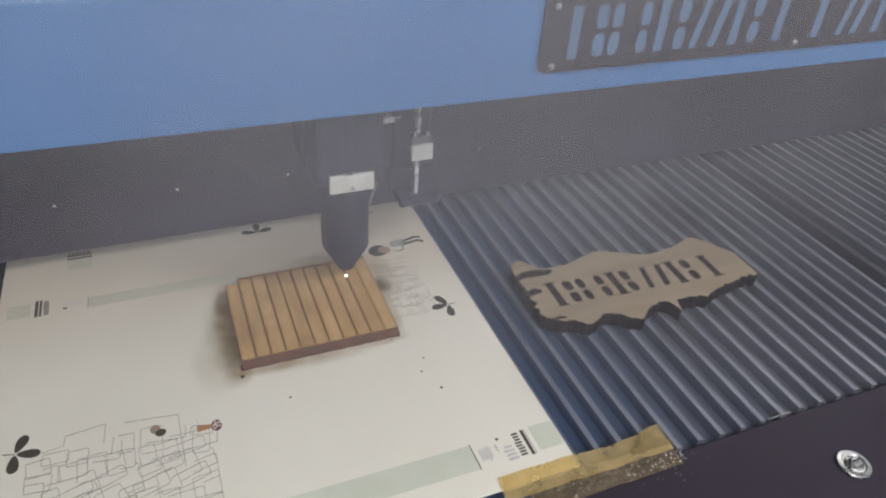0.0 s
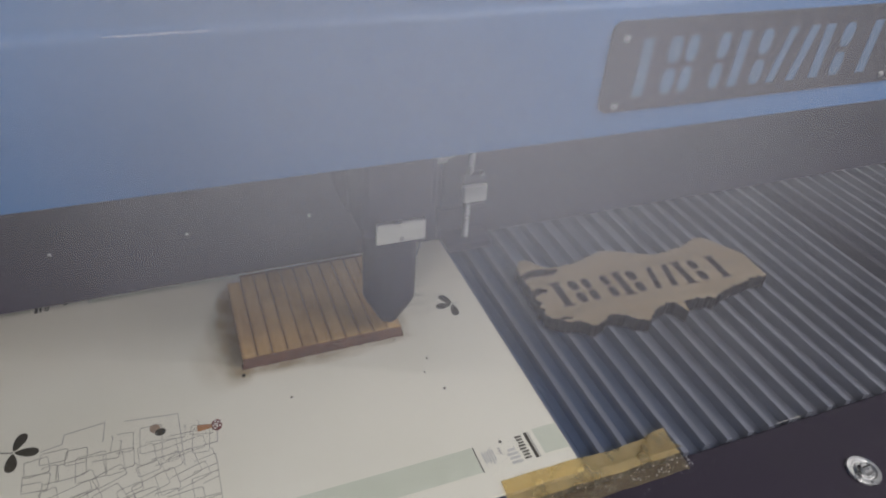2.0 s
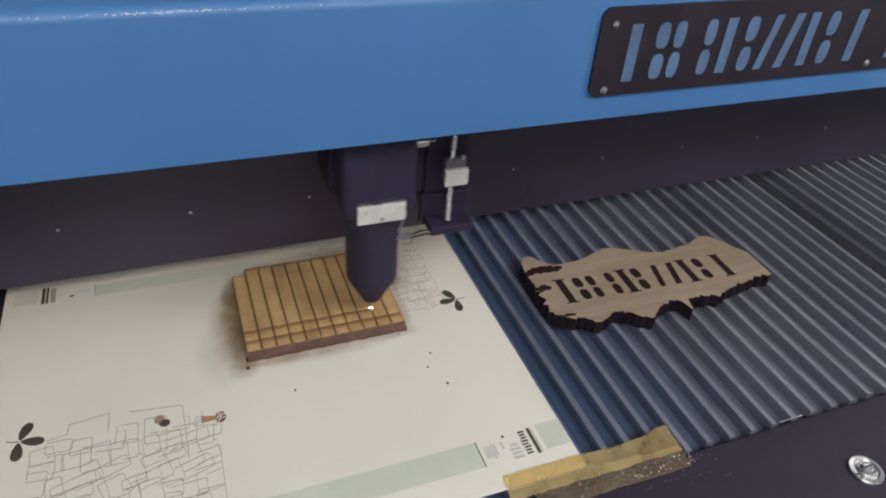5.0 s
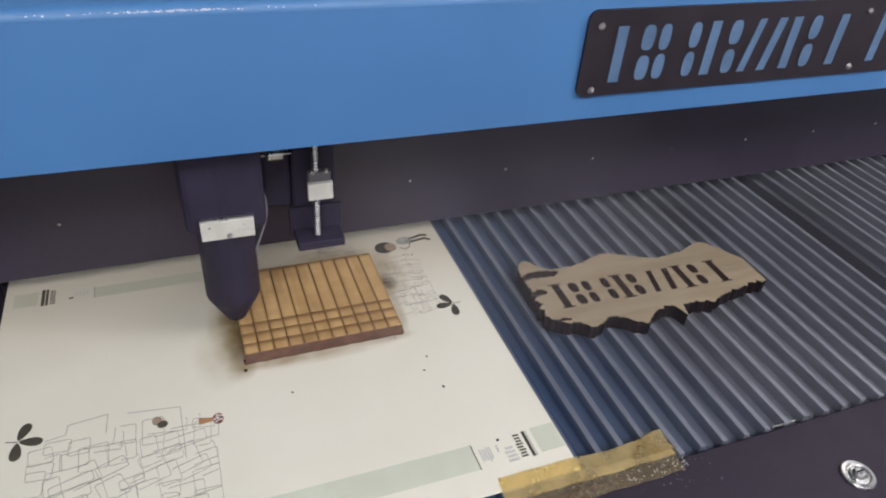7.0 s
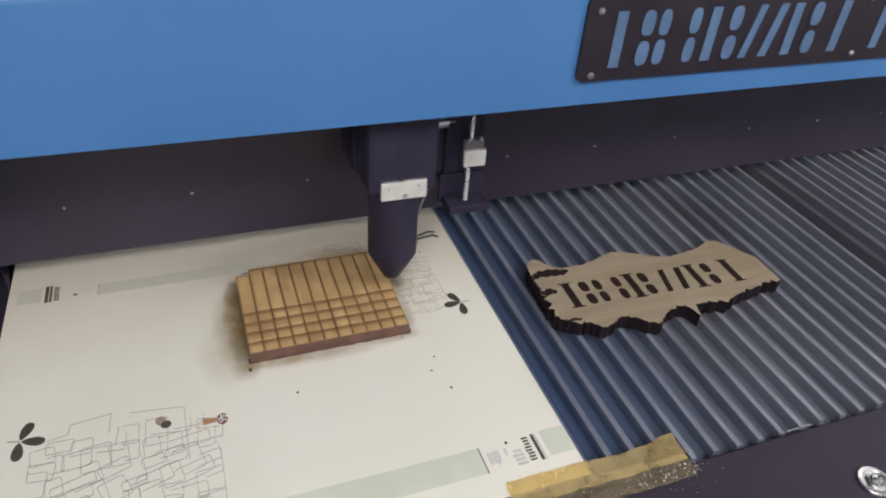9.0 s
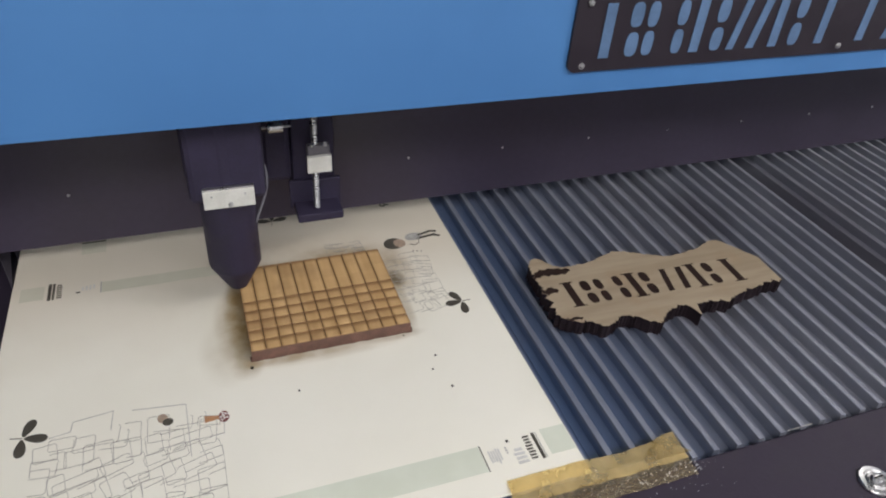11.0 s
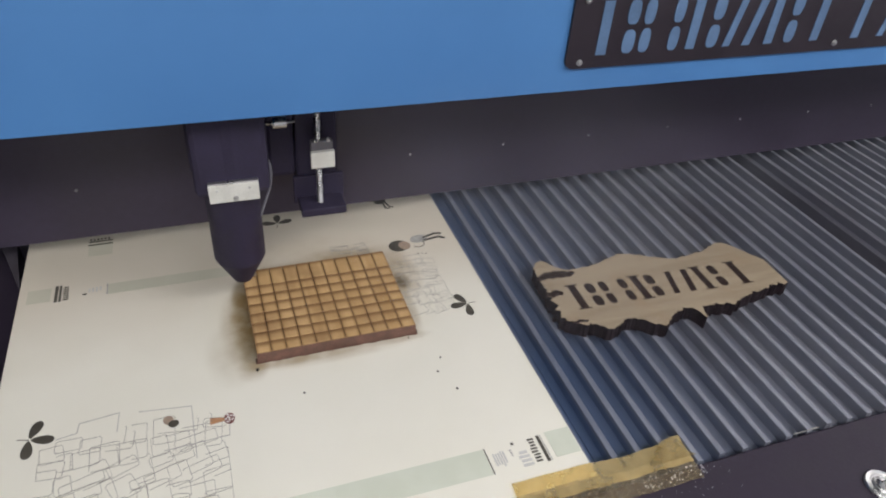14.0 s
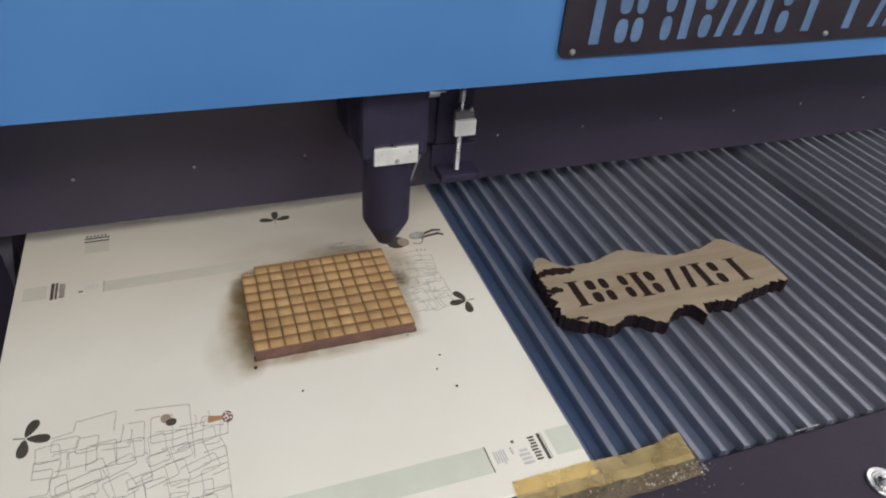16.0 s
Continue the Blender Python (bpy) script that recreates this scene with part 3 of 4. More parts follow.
    strip(bm, [(0.134, 0.173), (0.1365, 0.1635), (0.139, 0.163)], 0.0017)
    strip(bm, [(0.128, 0.175), (0.119, 0.1765)], 0.0008)
    part("shape_print", bm, INK, card, "dark plain printed shapes")
    # burnt crumbs
    rng = random.Random(6)
    for x, y, r in ((0.1195, -0.0273, 0.0009), (0.1137, -0.0393, 0.0008), (0.1213, -0.057, 0.001), (0.0249, -0.0338, 0.0009), (-0.0008, -0.0063, 0.0016), (0.104, -0.0030, 0.0008)):
        crumb = bmesh.new()
        bmesh.ops.create_icosphere(crumb, subdivisions=1, radius=r)
        for v in crumb.verts:
            v.co = v.co * rng.uniform(0.7, 1.2)
            v.co.z = v.co.z * 0.5 + r * 0.35
        ob = part("burnt_crumb", crumb, SOOT)
        ob.matrix_basis = pose(x, y, 0.0002)
        tagged(ob, "tiny black burnt crumb lying on the card", "crumb", "burnt crumbs")


# ---- the wooden block that is cut into squares ----
TILE, COLS, ROWS, TOP = 0.01, 11, 9, 0.009
KX, KY = 0.0005, 0.00035
EAT_FRONT, EAT_BACK = 0.0006, 0.0058
PLUGS = []


def build_block():
    block = tagged(empty("wood_block", pose(0, 0, 0)), "scorched wooden block cut into a grid of small squares", "wood block")
    # each square slopes down to its cross cuts, further at the back than at the front
    def square(length):
        prof = [(KY / 2, 0.0002), (KY / 2, TOP - 0.0004), (KY / 2 + EAT_FRONT, TOP), (length - KY / 2 - min(EAT_BACK, length * 0.6), TOP), (length - KY / 2, TOP - 0.0004), (length - KY / 2, 0.0002)]
        return slab(prof)

    def slab(prof):
        bm = bmesh.new()
        a = [bm.verts.new((KX / 2, y, z)) for y, z in prof]
        b = [bm.verts.new((TILE - KX / 2, y, z)) for y, z in prof]
        for i in range(len(prof)):
            bm.faces.new((a[i], a[(i + 1) % len(prof)], b[(i + 1) % len(prof)], b[i]))
        bm.faces.new(a[::-1])
        bm.faces.new(b)
        return bm

    me, short = mesh_of("square", square(TILE), WOOD), mesh_of("square", square(TILE * 0.3), WOOD)
    web = mesh_of("web", slab([(-KY / 2, TOP - 0.003), (-KY / 2, TOP - 0.00036), (-KY / 2 - EAT_BACK, TOP + 0.00004), (KY / 2 + EAT_FRONT, TOP + 0.00004), (KY / 2, TOP - 0.00036), (KY / 2, TOP - 0.003)]), WOOD)
    bm = bmesh.new()
    box(bm, -KX / 2, -KY / 2, TOP - 0.003, KX / 2, TILE - KY / 2, TOP)
    webx = mesh_of("web", bm, WOOD)
    for i in range(COLS):
        for j in range(ROWS):
            ob = new("square", short if (i, j) == (0, ROWS - 1) else me)
            ob.parent = block
            ob.matrix_basis = pose(i * TILE, j * TILE, 0)
    bm = bmesh.new()
    box(bm, 0, -0.0002, 0.0002, COLS * TILE, KY / 2, TOP - 0.0004)
    part("front_edge", bm, CHARSIDE, block, "dark brown scorched edge")
    # ragged burnt lip along the foot of the block, doubling as its contact shadow
    lip = [(-0.0012, 0.004)]
    lip += [(i * 0.0022 - 0.0009, -0.0009 + 0.001 * noise.noise((i * 0.37, 2.0, 0))) for i in range(52)]
    lip += [(0.1125, 0.004)]
    bm = bmesh.new()
    prism(bm, lip, 0.0002, 0.0006)
    part("burnt_lip", bm, CHARSIDE, block, "ragged dark burnt foot")
    # thin webs of wood that the beam burns away
    for j in range(1, ROWS):
        for i in range(COLS):
            ob = new("web", web)
            ob.parent = block
            PLUGS.append((ob, (i + 0.5) * TILE, j * TILE, i * TILE, j))
    for j in range(ROWS):
        ob = new("web", webx)
        ob.parent = block
        PLUGS.append((ob, 0.1, (j + 0.5) * TILE, 10 * TILE, 0))
    return block


# ---- plain stencilled marks ----
def mark(kind, xa, xb, lo, hi, w, foot=0.0):
    """Outlines of one plain mark: an upright bar (s), rounded slots (c) or leaning bars (v), with small feet."""
    out, h = [], (hi - lo) / 2

    def bar(x0, x1, lean=0.0):
        return [(x0, lo), (x1, lo), (x1 + lean, hi), (x0 + lean, hi)]

    def drop(x0, x1, z0, z1):
        cx, cz = (x0 + x1) / 2, (z0 + z1) / 2
        ring = [radians(a) for a in range(0, 360, 20)]
        return [(cx + (x1 - x0) / 2 * math.copysign(abs(math.cos(a)) ** 0.6, math.cos(a)), cz + (z1 - z0) / 2 * math.copysign(abs(math.sin(a)) ** 0.8, math.sin(a))) for a in ring]

    if kind[0] == "s":
        out.append(bar(xa + foot, xa + foot + w))
        if foot:
            out += [[(xa - foot, z), (xa + w + 3 * foot, z), (xa + w + 3 * foot, z + foot), (xa - foot, z + foot)] for z in (lo - foot * 0.98, hi - foot * 0.02)]
    if kind == "sc":
        out += [drop(xb - w * 1.25, xb, lo, lo + h * 0.9), drop(xb - w * 1.25, xb, lo + h * 1.1, hi)]
    if kind == "cc":
        out += [drop(x, x + w * 1.1, z, z + h * 0.92) for x in (xa, xb - w * 1.1) for z in (lo, lo + h * 1.08)]
    if kind == "vv":
        out += [bar(xa, xa + w * 0.8, w * 0.9), bar(xb - w * 1.8, xb - w * 0.9, w * 0.9)]
    return out


PLAQUE_MARKS = (("sc", -0.0805, -0.0585), ("cc", -0.0545, -0.031), ("sc", -0.0265, -0.0065), ("vv", 0.001, 0.0265), ("sc", 0.0300, 0.0520), ("s", 0.0635, 0.0745))
SIGN_MARKS = (("sc", 0.2330, 0.2605), ("cc", 0.2640, 0.2945), ("sc", 0.3015, 0.3265), ("vv", 0.3320, 0.3615), ("sc", 0.3670, 0.3925), ("s", 0.4080, 0.414),
              ("s", 0.4465, 0.454), ("vv", 0.472, 0.5), ("s", 0.51, 0.518), ("sc", 0.532, 0.558), ("sc", 0.566, 0.592))


# ---- the cut-out plaque ----
def build_plaque():
    """A ragged plate, wider than high, with cut marks in a row."""
    m = pose(0.3145, -0.0055, -0.0027, 0, 0, -2.3)
    plaque = tagged(empty("wood_plaque", m), "ragged-edged plywood plaque with dark cut-through marks, lying on the slats", "plaque")
    bump = lambda x, c, w, h: h * math.exp(-((x - c) / w) ** 2)
    rag = lambda a, b, f, h: (noise.noise((a * f, b, 0)) + 0.6 * noise.noise((a * f * 2.7, b + 5, 0))) * h
    x0, x1, n, top, bot = -0.0965, 0.1015, 230, [], []
    for i in range(n + 1):
        x = x0 + (x1 - x0) * i / n
        t = 0.0325 + bump(x, -0.088, 0.010, 0.0155) + bump(x, -0.018, 0.021, 0.0105) + bump(x, 0.028, 0.016, -0.0045) + bump(x, 0.075, 0.012, 0.0075) - 1.2 * max(0, x - 0.0835)
        b = -0.0305 + bump(x, -0.0655, 0.008, -0.0085) + bump(x, -0.027, 0.0115, -0.0125) + bump(x, 0.0102, 0.0026, -0.012) + bump(x, 0.041, 0.007, -0.003) + 0.0095 * min(1, max(0, x - 0.045) / 0.04)
        b += 0.008 * (max(0, -0.083 - x) / 0.0135) ** 1.3
        top.append((x, t + rag(x, 1.3, 260, 0.0013) + rag(x, 2.9, 900, 0.0006)))
        bot.append((x, min(b + rag(x, 7.7, 330, 0.0022) + rag(x, 5.1, 800, 0.0019), t - 0.003)))
    side = [(x0 + rag(y, 3.3, 260, 0.0036) + rag(y, 4.4, 900, 0.0012) - 0.001, y) for y in np.linspace(top[0][1] - 0.002, bot[0][1] + 0.002, 60)]
    bot = [(x, y) for x, y in side] + bot
    pts = bot + top[::-1]
    bm = bmesh.new()
    prism(bm, pts, 0, 0.0117)
    part("plate", bm, PLAQUE, plaque)
    zt = 0.0118
    # a dark inlet near one end
    bm = bmesh.new()
    oval(bm, -0.081, 0.0285, 0.0155, 0.0042, -0.05, n=34)
    for v in bm.verts:
        v.co.y += noise.noise((v.co.x * 330, 3.1, 0)) * 0.003
        v.co.z = zt if v.co.z > 0.0001 else 0.0114
    part("inlet", bm, CHAR, plaque, "dark burnt inlet")
    # burnt bites along the ragged end
    for bx, by, w, h in ((-0.0945, 0.026, 0.005, 0.0016), (-0.092, 0.006, 0.007, 0.0034), (-0.0865, -0.0255, 0.0065, 0.0015)):
        bm = bmesh.new()
        oval(bm, bx, by, w, h, 0.0, n=22)
        for v in bm.verts:
            v.co.y += noise.noise((v.co.x * 420, by * 90, 0)) * 0.0035
            v.co.z = zt if v.co.z > 0.0001 else 0.0114
        part("burnt_bite", bm, CHAR, plaque, "dark burnt bite")
    # the row of cut marks
    for k, (kind, xa, xb) in enumerate(PLAQUE_MARKS):
        bm = bmesh.new()
        for poly in mark(kind, xa, xb, -0.0128, 0.0132, 0.0062, 0.0012):
            prism(bm, poly, 0.0114, zt)
        part("cut_mark", bm, CHAR, plaque, "dark cut-through mark")


# ---- tape over the edge of the bed ----
def build_tape():
    tape = tagged(empty("packing_tape", pose(0, 0, 0)), "glossy brown packing tape stuck over the card edge and slats", "tape")
    smooth_step = lambda u, a, b: (lambda q: q * q * (3 - 2 * q))(min(1, max(0, (u - a) / (b - a))))

    def sheet(name, x0, x1, y0, y1, skew, mat, zf, label, seed, flap=0.8, lift=0.0, rough=0.0002):
        nx, ny = 56, 16
        bm = bmesh.new()
        rows = []
        for j in range(ny + 1):
            row = []
            for i in range(nx + 1):
                u, v = i / nx, j / ny
                x = x0 + (x1 - x0) * u + skew * (v - 0.5) + noise.noise((v * 9, seed, 0)) * 0.001 * (1 if u in (0, 1) else 0)
                y = y0 + (y1 - y0) * v + noise.noise((u * 7, seed + 5, 0)) * 0.0008 + 0.0035 * smooth_step(u, flap, 0.95) * v
                z = zf(x, y) + lift * smooth_step(u, flap, 0.93) * v * v + noise.noise((x * 60, y * 100, seed)) * 0.00035 + rough * noise.noise((x * 420, y * 500, seed))
                row.append(bm.verts.new((x, y, z)))
            rows.append(row)
        for a, b in zip(rows, rows[1:]):
            for i in range(nx):
                bm.faces.new((a[i], a[i + 1], b[i + 1], b[i]))
        bmesh.ops.solidify(bm, geom=list(bm.faces), thickness=0.00008)
        return part(name, bm, mat, tape, label, True)

    over = lambda x, y: (0.0011 if x < CX1 else 0.0011 - 0.002 * min(1, (x - CX1) / 0.01)) if y > BED_Y0 + 0.006 else -0.0004 - 0.0015 * min(1, (BED_Y0 + 0.006 - y) / 0.008)
    sheet("film", 0.1258, 0.2425, -0.1500, -0.1345, 0.001, TAPE, over, "", 1.0, 0.8, 0.0008, 0.00004)
    low = lambda x, y: -0.0022
    sheet("scuffed_film", 0.140, 0.2425, -0.1612, -0.1475, 0.001, TAPEOLD, low, "scuffed wrinkled clear film on the dark front panel", 8.0)
    # the loose end curls up into a point
    bm = bmesh.new()
    rows = []
    for j in range(13):
        v = j / 12
        row = []
        for i in range(21):
            u = i / 20
            x = 0.2140 + (0.2465 - 0.2140) * u - 0.006 * v * u
            tall = 0.002 + 0.011 * (u / 0.68 if u < 0.68 else 1 - 0.85 * (u - 0.68) / 0.32)
            row.append(bm.verts.new((x, -0.1465 + 0.0125 * v * tall / 0.013, -0.0006 + 0.35 * tall * v ** 1.4 + 0.0002 * noise.noise((x * 120, v * 2.2, 4)))))
        rows.append(row)
    for p, q in zip(rows, rows[1:]):
        for i in range(20):
            bm.faces.new((p[i], p[i + 1], q[i + 1], q[i]))
    bmesh.ops.solidify(bm, geom=list(bm.faces), thickness=0.00008)
    part("curled_end", bm, TAPECLEAR, tape, "loose curled end of the tape", True)


# ---- the gantry and its moving head ----
def bolt(name, parent, x, y, z, r, mat=None):
    """A small round-headed screw facing the front."""
    bm = bmesh.new()
    turned(bm, ((r, 0), (r, r * 0.35), (r * 0.75, r * 0.7), (r * 0.3, r * 0.8), (r * 0.28, r * 0.45)), 16)
    bmesh.ops.transform(bm, matrix=pose(x, y, z, 90, 0, 0), verts=bm.verts)
    return part(name, bm, mat or STEEL, parent, "", True)


GX0, GX1 = -0.44, 1.19


def build_gantry():
    g = tagged(empty("gantry", pose(0, 0, 0)), "blue-covered moving gantry of a laser cutter with a black rear panel", "gantry")
    # folded blue cover: front face, rounded top edge, top, open below
    yf, z0, z1, yb, t, r = -0.035, 0.1610, 0.2410, 0.10, 0.002, 0.006
    prof = [(yf, z0), (yf, z1 - r)]
    prof += [(yf + r - r * math.cos(a), z1 - r + r * math.sin(a)) for a in [i * math.pi / 12 for i in range(1, 7)]]
    prof += [(yb, z1 + 0.004), (yb, z1 + 0.002), (yf + r, z1 - t), (yf + t + 0.001, z1 - r), (yf + t, z0)]
    bm = bmesh.new()
    a = [bm.verts.new((GX0, y, z)) for y, z in prof]
    b = [bm.verts.new((GX1, y, z)) for y, z in prof]
    n = len(prof)
    for i in range(n):
        bm.faces.new((a[i], a[(i + 1) % n], b[(i + 1) % n], b[i]))
    bm.faces.new(a[::-1])
    bm.faces.new(b)
    cover = part("cover", bm, BLUE, g, "blue painted sheet-metal cover", True)
    # glossier strip laid over the fold to catch the lamps
    bm = bmesh.new()
    arc = [(yf + r - q * math.cos(a), z1 - r + q * math.sin(a)) for q, angles in ((r + 0.00012, range(1, 12)), (r - 0.0002, range(11, 0, -1))) for a in [i * math.pi / 24 for i in angles]]
    a = [bm.verts.new((GX0, y, z)) for y, z in arc]
    b = [bm.verts.new((GX1, y, z)) for y, z in arc]
    for i in range(len(arc)):
        bm.faces.new((a[i], a[(i + 1) % len(arc)], b[(i + 1) % len(arc)], b[i]))
    part("fold", bm, BLUEFOLD, cover, "glossy speckled strip added over the fold", True)
    # bright nibs added along the fold in place of a lamp's glint
    rng = random.Random(17)
    bm = bmesh.new()
    for k in range(150):
        x = rng.gauss(-0.016, 0.017) if k < 135 else rng.uniform(-0.07, 0.06)
        ang, q = radians(30 + rng.uniform(-4, 4)), rng.uniform(0.00012, 0.00032)
        m = pose(x, yf + r - r * math.cos(ang), z1 - r + r * math.sin(ang)) @ Matrix.Diagonal((rng.uniform(0.8, 2.2), 1, 0.8, 1))
        bmesh.ops.create_icosphere(bm, subdivisions=2, radius=q, matrix=m)
    tagged(part("glint_nibs", bm, NIB, cover, "", True), "bright metal nibs standing in for a lamp glint along the fold", kind="stuff")
    bm = bmesh.new()
    box(bm, GX0, 0.072, 0.0225, GX1, 0.1, 0.2415, 0.0006, 1)
    panel = part("rear_panel", bm, PANEL, g, "black painted panel")
    for i in range(-3, 13):
        bolt("screw", panel, -0.1046 + i * 0.0838, 0.072, 0.0642, 0.0011)
    bm = bmesh.new()
    box(bm, GX0, 0.056, 0.118, GX1, 0.0718, 0.132, 0.001, 1)
    part("guide_rail", bm, BLACK, g, "black linear rail")
    for x in (GX0, GX1 - 0.012):
        bm = bmesh.new()
        box(bm, x, -0.034, -0.0015, x + 0.012, 0.0718, 0.1604, 0.0006, 1)
        part("end_plate", bm, PANEL, g)
    # name plate with plain cut strokes
    bm = bmesh.new()
    px0, px1, pz0, pz1, rr = 0.2125, 0.66, 0.1770, 0.2302, 0.006
    pts = []
    for cx, cz, a0 in ((px1 - rr, pz0 + rr, 270), (px1 - rr, pz1 - rr, 0), (px0 + rr, pz1 - rr, 90), (px0 + rr, pz0 + rr, 180)):
        pts += [(cx + rr * math.cos(radians(a0 + s * 15)), -(cz + rr * math.sin(radians(a0 + s * 15)))) for s in range(7)]
    prism(bm, pts, 0, 0.002)
    bmesh.ops.transform(bm, matrix=pose(0, yf - 0.0002, 0, -90, 0, 0) @ Matrix.Scale(1, 4), verts=bm.verts)
    for v in bm.verts:
        v.co = Vector((v.co.x, yf - 0.0002 - abs(v.co.y - (yf - 0.0002)), v.co.z))
    plate = part("name_plate", bm, SIGN, g, "dark name plate with blue cut strokes")
    for x, z in ((0.2225, 0.1812), (0.2212, 0.2208), (0.4335, 0.1825), (0.4320, 0.2215), (0.648, 0.1825), (0.648, 0.2215)):
        bolt("plate_screw", plate, x, yf - 0.0022, z, 0.0021)
    ys = yf - 0.0023
    for kind, xa, xb in SIGN_MARKS:
        bm = bmesh.new()
        for poly in mark(kind, xa, xb, 0.1856, 0.2202, 0.0073):
            near, far = ([bm.verts.new((x, ys + d, z)) for x, z in poly] for d in (-0.0004, 0.0))
            bm.faces.new(near)
            for i in range(len(poly)):
                bm.faces.new((far[i], far[(i + 1) % len(poly)], near[(i + 1) % len(poly)], near[i]))
        part("cut_stroke", bm, SIGNBLUE, plate)
    return g


def build_carriage(g):
    # the block that rides on the rail; everything below moves with it
    bm = bmesh.new()
    box(bm, -0.024, 0.016, 0.098, 0.026, 0.0555, 0.165, 0.003)
    box(bm, -0.0225, -0.0172, 0.099, 0.0245, 0.02, 0.165, 0.004)
    c = part("carriage", bm, BLACK, g, "black carriage with laser nozzle and lift screw")
    bm = bmesh.new()
    turned(bm, ((0.0175, 0.165), (0.0175, 0.0415), (0.0165, 0.039), (0.0075, 0.0215), (0.0065, 0.0195), (0.003, 0.0195)), 44)
    part("nozzle", bm, BLACK, c, "black conical laser nozzle", True)
    bm = bmesh.new()
    box(bm, -0.0147, -0.0205, 0.0970, 0.0163, -0.0176, 0.1100, 0.0004)
    br = part("bracket", bm, ALUMINIUM, c, "bare aluminium bracket")
    bm = bmesh.new()
    box(bm, -0.0145, -0.0203, 0.1101, 0.0161, -0.0173, 0.1112, 0.0003)
    part("bracket_lip", bm, STEEL, br, "folded steel lip")
    bolt("clamp_screw", c, 0.0015, -0.0205, 0.0995, 0.0017)
    bolt("clamp_screw", c, -0.0095, -0.0205, 0.1060, 0.0008)
    bolt("clamp_screw", c, 0.0105, -0.0205, 0.1062, 0.0008)
    # air hose
    cu = bpy.data.curves.new("air_hose", "CURVE")
    cu.dimensions, cu.bevel_depth, cu.bevel_resolution, cu.resolution_u = "3D", 0.0008, 3, 8
    sp = cu.splines.new("BEZIER")
    pts = ((0.021, 0.004, 0.125), (0.0265, 0.001, 0.103), (0.0165, -0.006, 0.074))
    sp.bezier_points.add(len(pts) - 1)
    for bp, co in zip(sp.bezier_points, pts):
        bp.co, bp.handle_left_type, bp.handle_right_type = co, "AUTO", "AUTO"
    cu.materials.append(HOSE)
    hose = new("air_hose", cu)
    hose.parent = c
    tagged(hose, "thin pale air hose")
    # lift screw with its nut block and foot
    sx, sy = 0.0615, 0.018
    bm = bmesh.new()
    rings = []
    for i in range(100):
        rings.append((0.0024 if i % 2 else 0.0019, 0.0635 + i * 0.001))
    turned(bm, rings, 14, sx, sy)
    part("lift_screw", bm, STEEL, c, "threaded steel lift screw", True)
    bm = bmesh.new()
    box(bm, sx - 0.0063, sy - 0.007, 0.0960, sx + 0.0103, sy - 0.0035, 0.1085, 0.0005)
    part("nut_block", bm, ALUMINIUM, c, "bare aluminium nut block")
    bm = bmesh.new()
    box(bm, sx - 0.0055, sy - 0.0033, 0.0975, sx + 0.0098, sy + 0.002, 0.1150, 0.001)
    part("nut_flange", bm, FLANGE, c, "grey plastic nut body")
    for dx in (-0.0025, 0.0065):
        bm = bmesh.new()
        turned(bm, ((0.0013, 0.115), (0.0013, 0.117), (0.0007, 0.1177)), 12, sx + dx, sy - 0.004)
        part("flange_screw", bm, STEEL, c, "", True)
    bm = bmesh.new()
    box(bm, sx - 0.0150, sy - 0.009, 0.0575, sx + 0.0175, sy + 0.010, 0.0640, 0.001)
    box(bm, sx - 0.0175, sy + 0.0095, 0.0585, sx + 0.0195, sy + 0.0130, 0.081, 0.0008)
    box(bm, sx - 0.014, sy + 0.0125, 0.070, sx + 0.016, 0.0555, 0.165, 0.002)
    part("lift_foot", bm, BLACK, c, "black foot of the lift")
    bm = bmesh.new()
    box(bm, 0.0265, 0.028, 0.082, 0.0470, 0.05, 0.165, 0.004)
    part("spacer_arm", bm, BLACK, c)
    # small steel shaft ends under the cover
    bm = bmesh.new()
    turned(bm, ((0.0036, -0.0045), (0.0036, 0.0045)), 18)
    turned(bm, ((0.0008, -0.010), (0.0008, 0.010)), 10)
    bmesh.ops.transform(bm, matrix=pose(0.0355, 0.011, 0.1335, 0, 90, 0), verts=bm.verts)
    part("shaft_coupling", bm, STEEL, c, "small steel coupling", True)
    # the burning spot below the nozzle
    bm = bmesh.new()
    bmesh.ops.create_icosphere(bm, subdivisions=2, radius=0.0007)
    for v in bm.verts:
        v.co.x *= 1.5
        v.co.z *= 0.6
    spark = part("spark", bm, SPARK, c, "bright burning spot of the beam", True)
    return c, spark


# ---- smoke ----
def build_smoke():
    """Drifting veils of thin smoke, each a gently waved sheet."""
    puffs = []
    rng = random.Random(21)
    for k in range(6):
        bm = bmesh.new()
        n = 18
        grid = []
        for j in range(n + 1):
            row = []
            for i in range(n + 1):
                u, v = i / n * 2 - 1, j / n * 2 - 1
                row.append(bm.verts.new((u, v, 0.12 * noise.noise((u * 1.3 + 7 * k, v * 1.3, k)))))
            grid.append(row)
        for a, b in zip(grid, grid[1:]):
            for i in range(n):
                bm.faces.new((a[i], a[i + 1], b[i + 1], b[i]))
        ob = part("smoke_veil", bm, WISP if k == 4 else SMOKE, None, "", True)
        s = (0.17, 0.15, 0.16, 0.2, 0.10, 0.13)[k]
        ob.scale = (s * 0.83, s * 0.55, s * 0.55)
        tagged(ob, "thin pale drifting smoke above the cutting bed", "smoke", "smoke veils", "stuff")
        puffs.append(ob)
    return puffs


# ---- build ----
build_room()
build_frame()
build_lock()
build_foil()
build_flecks()
build_card()
build_plaque()
build_tape()
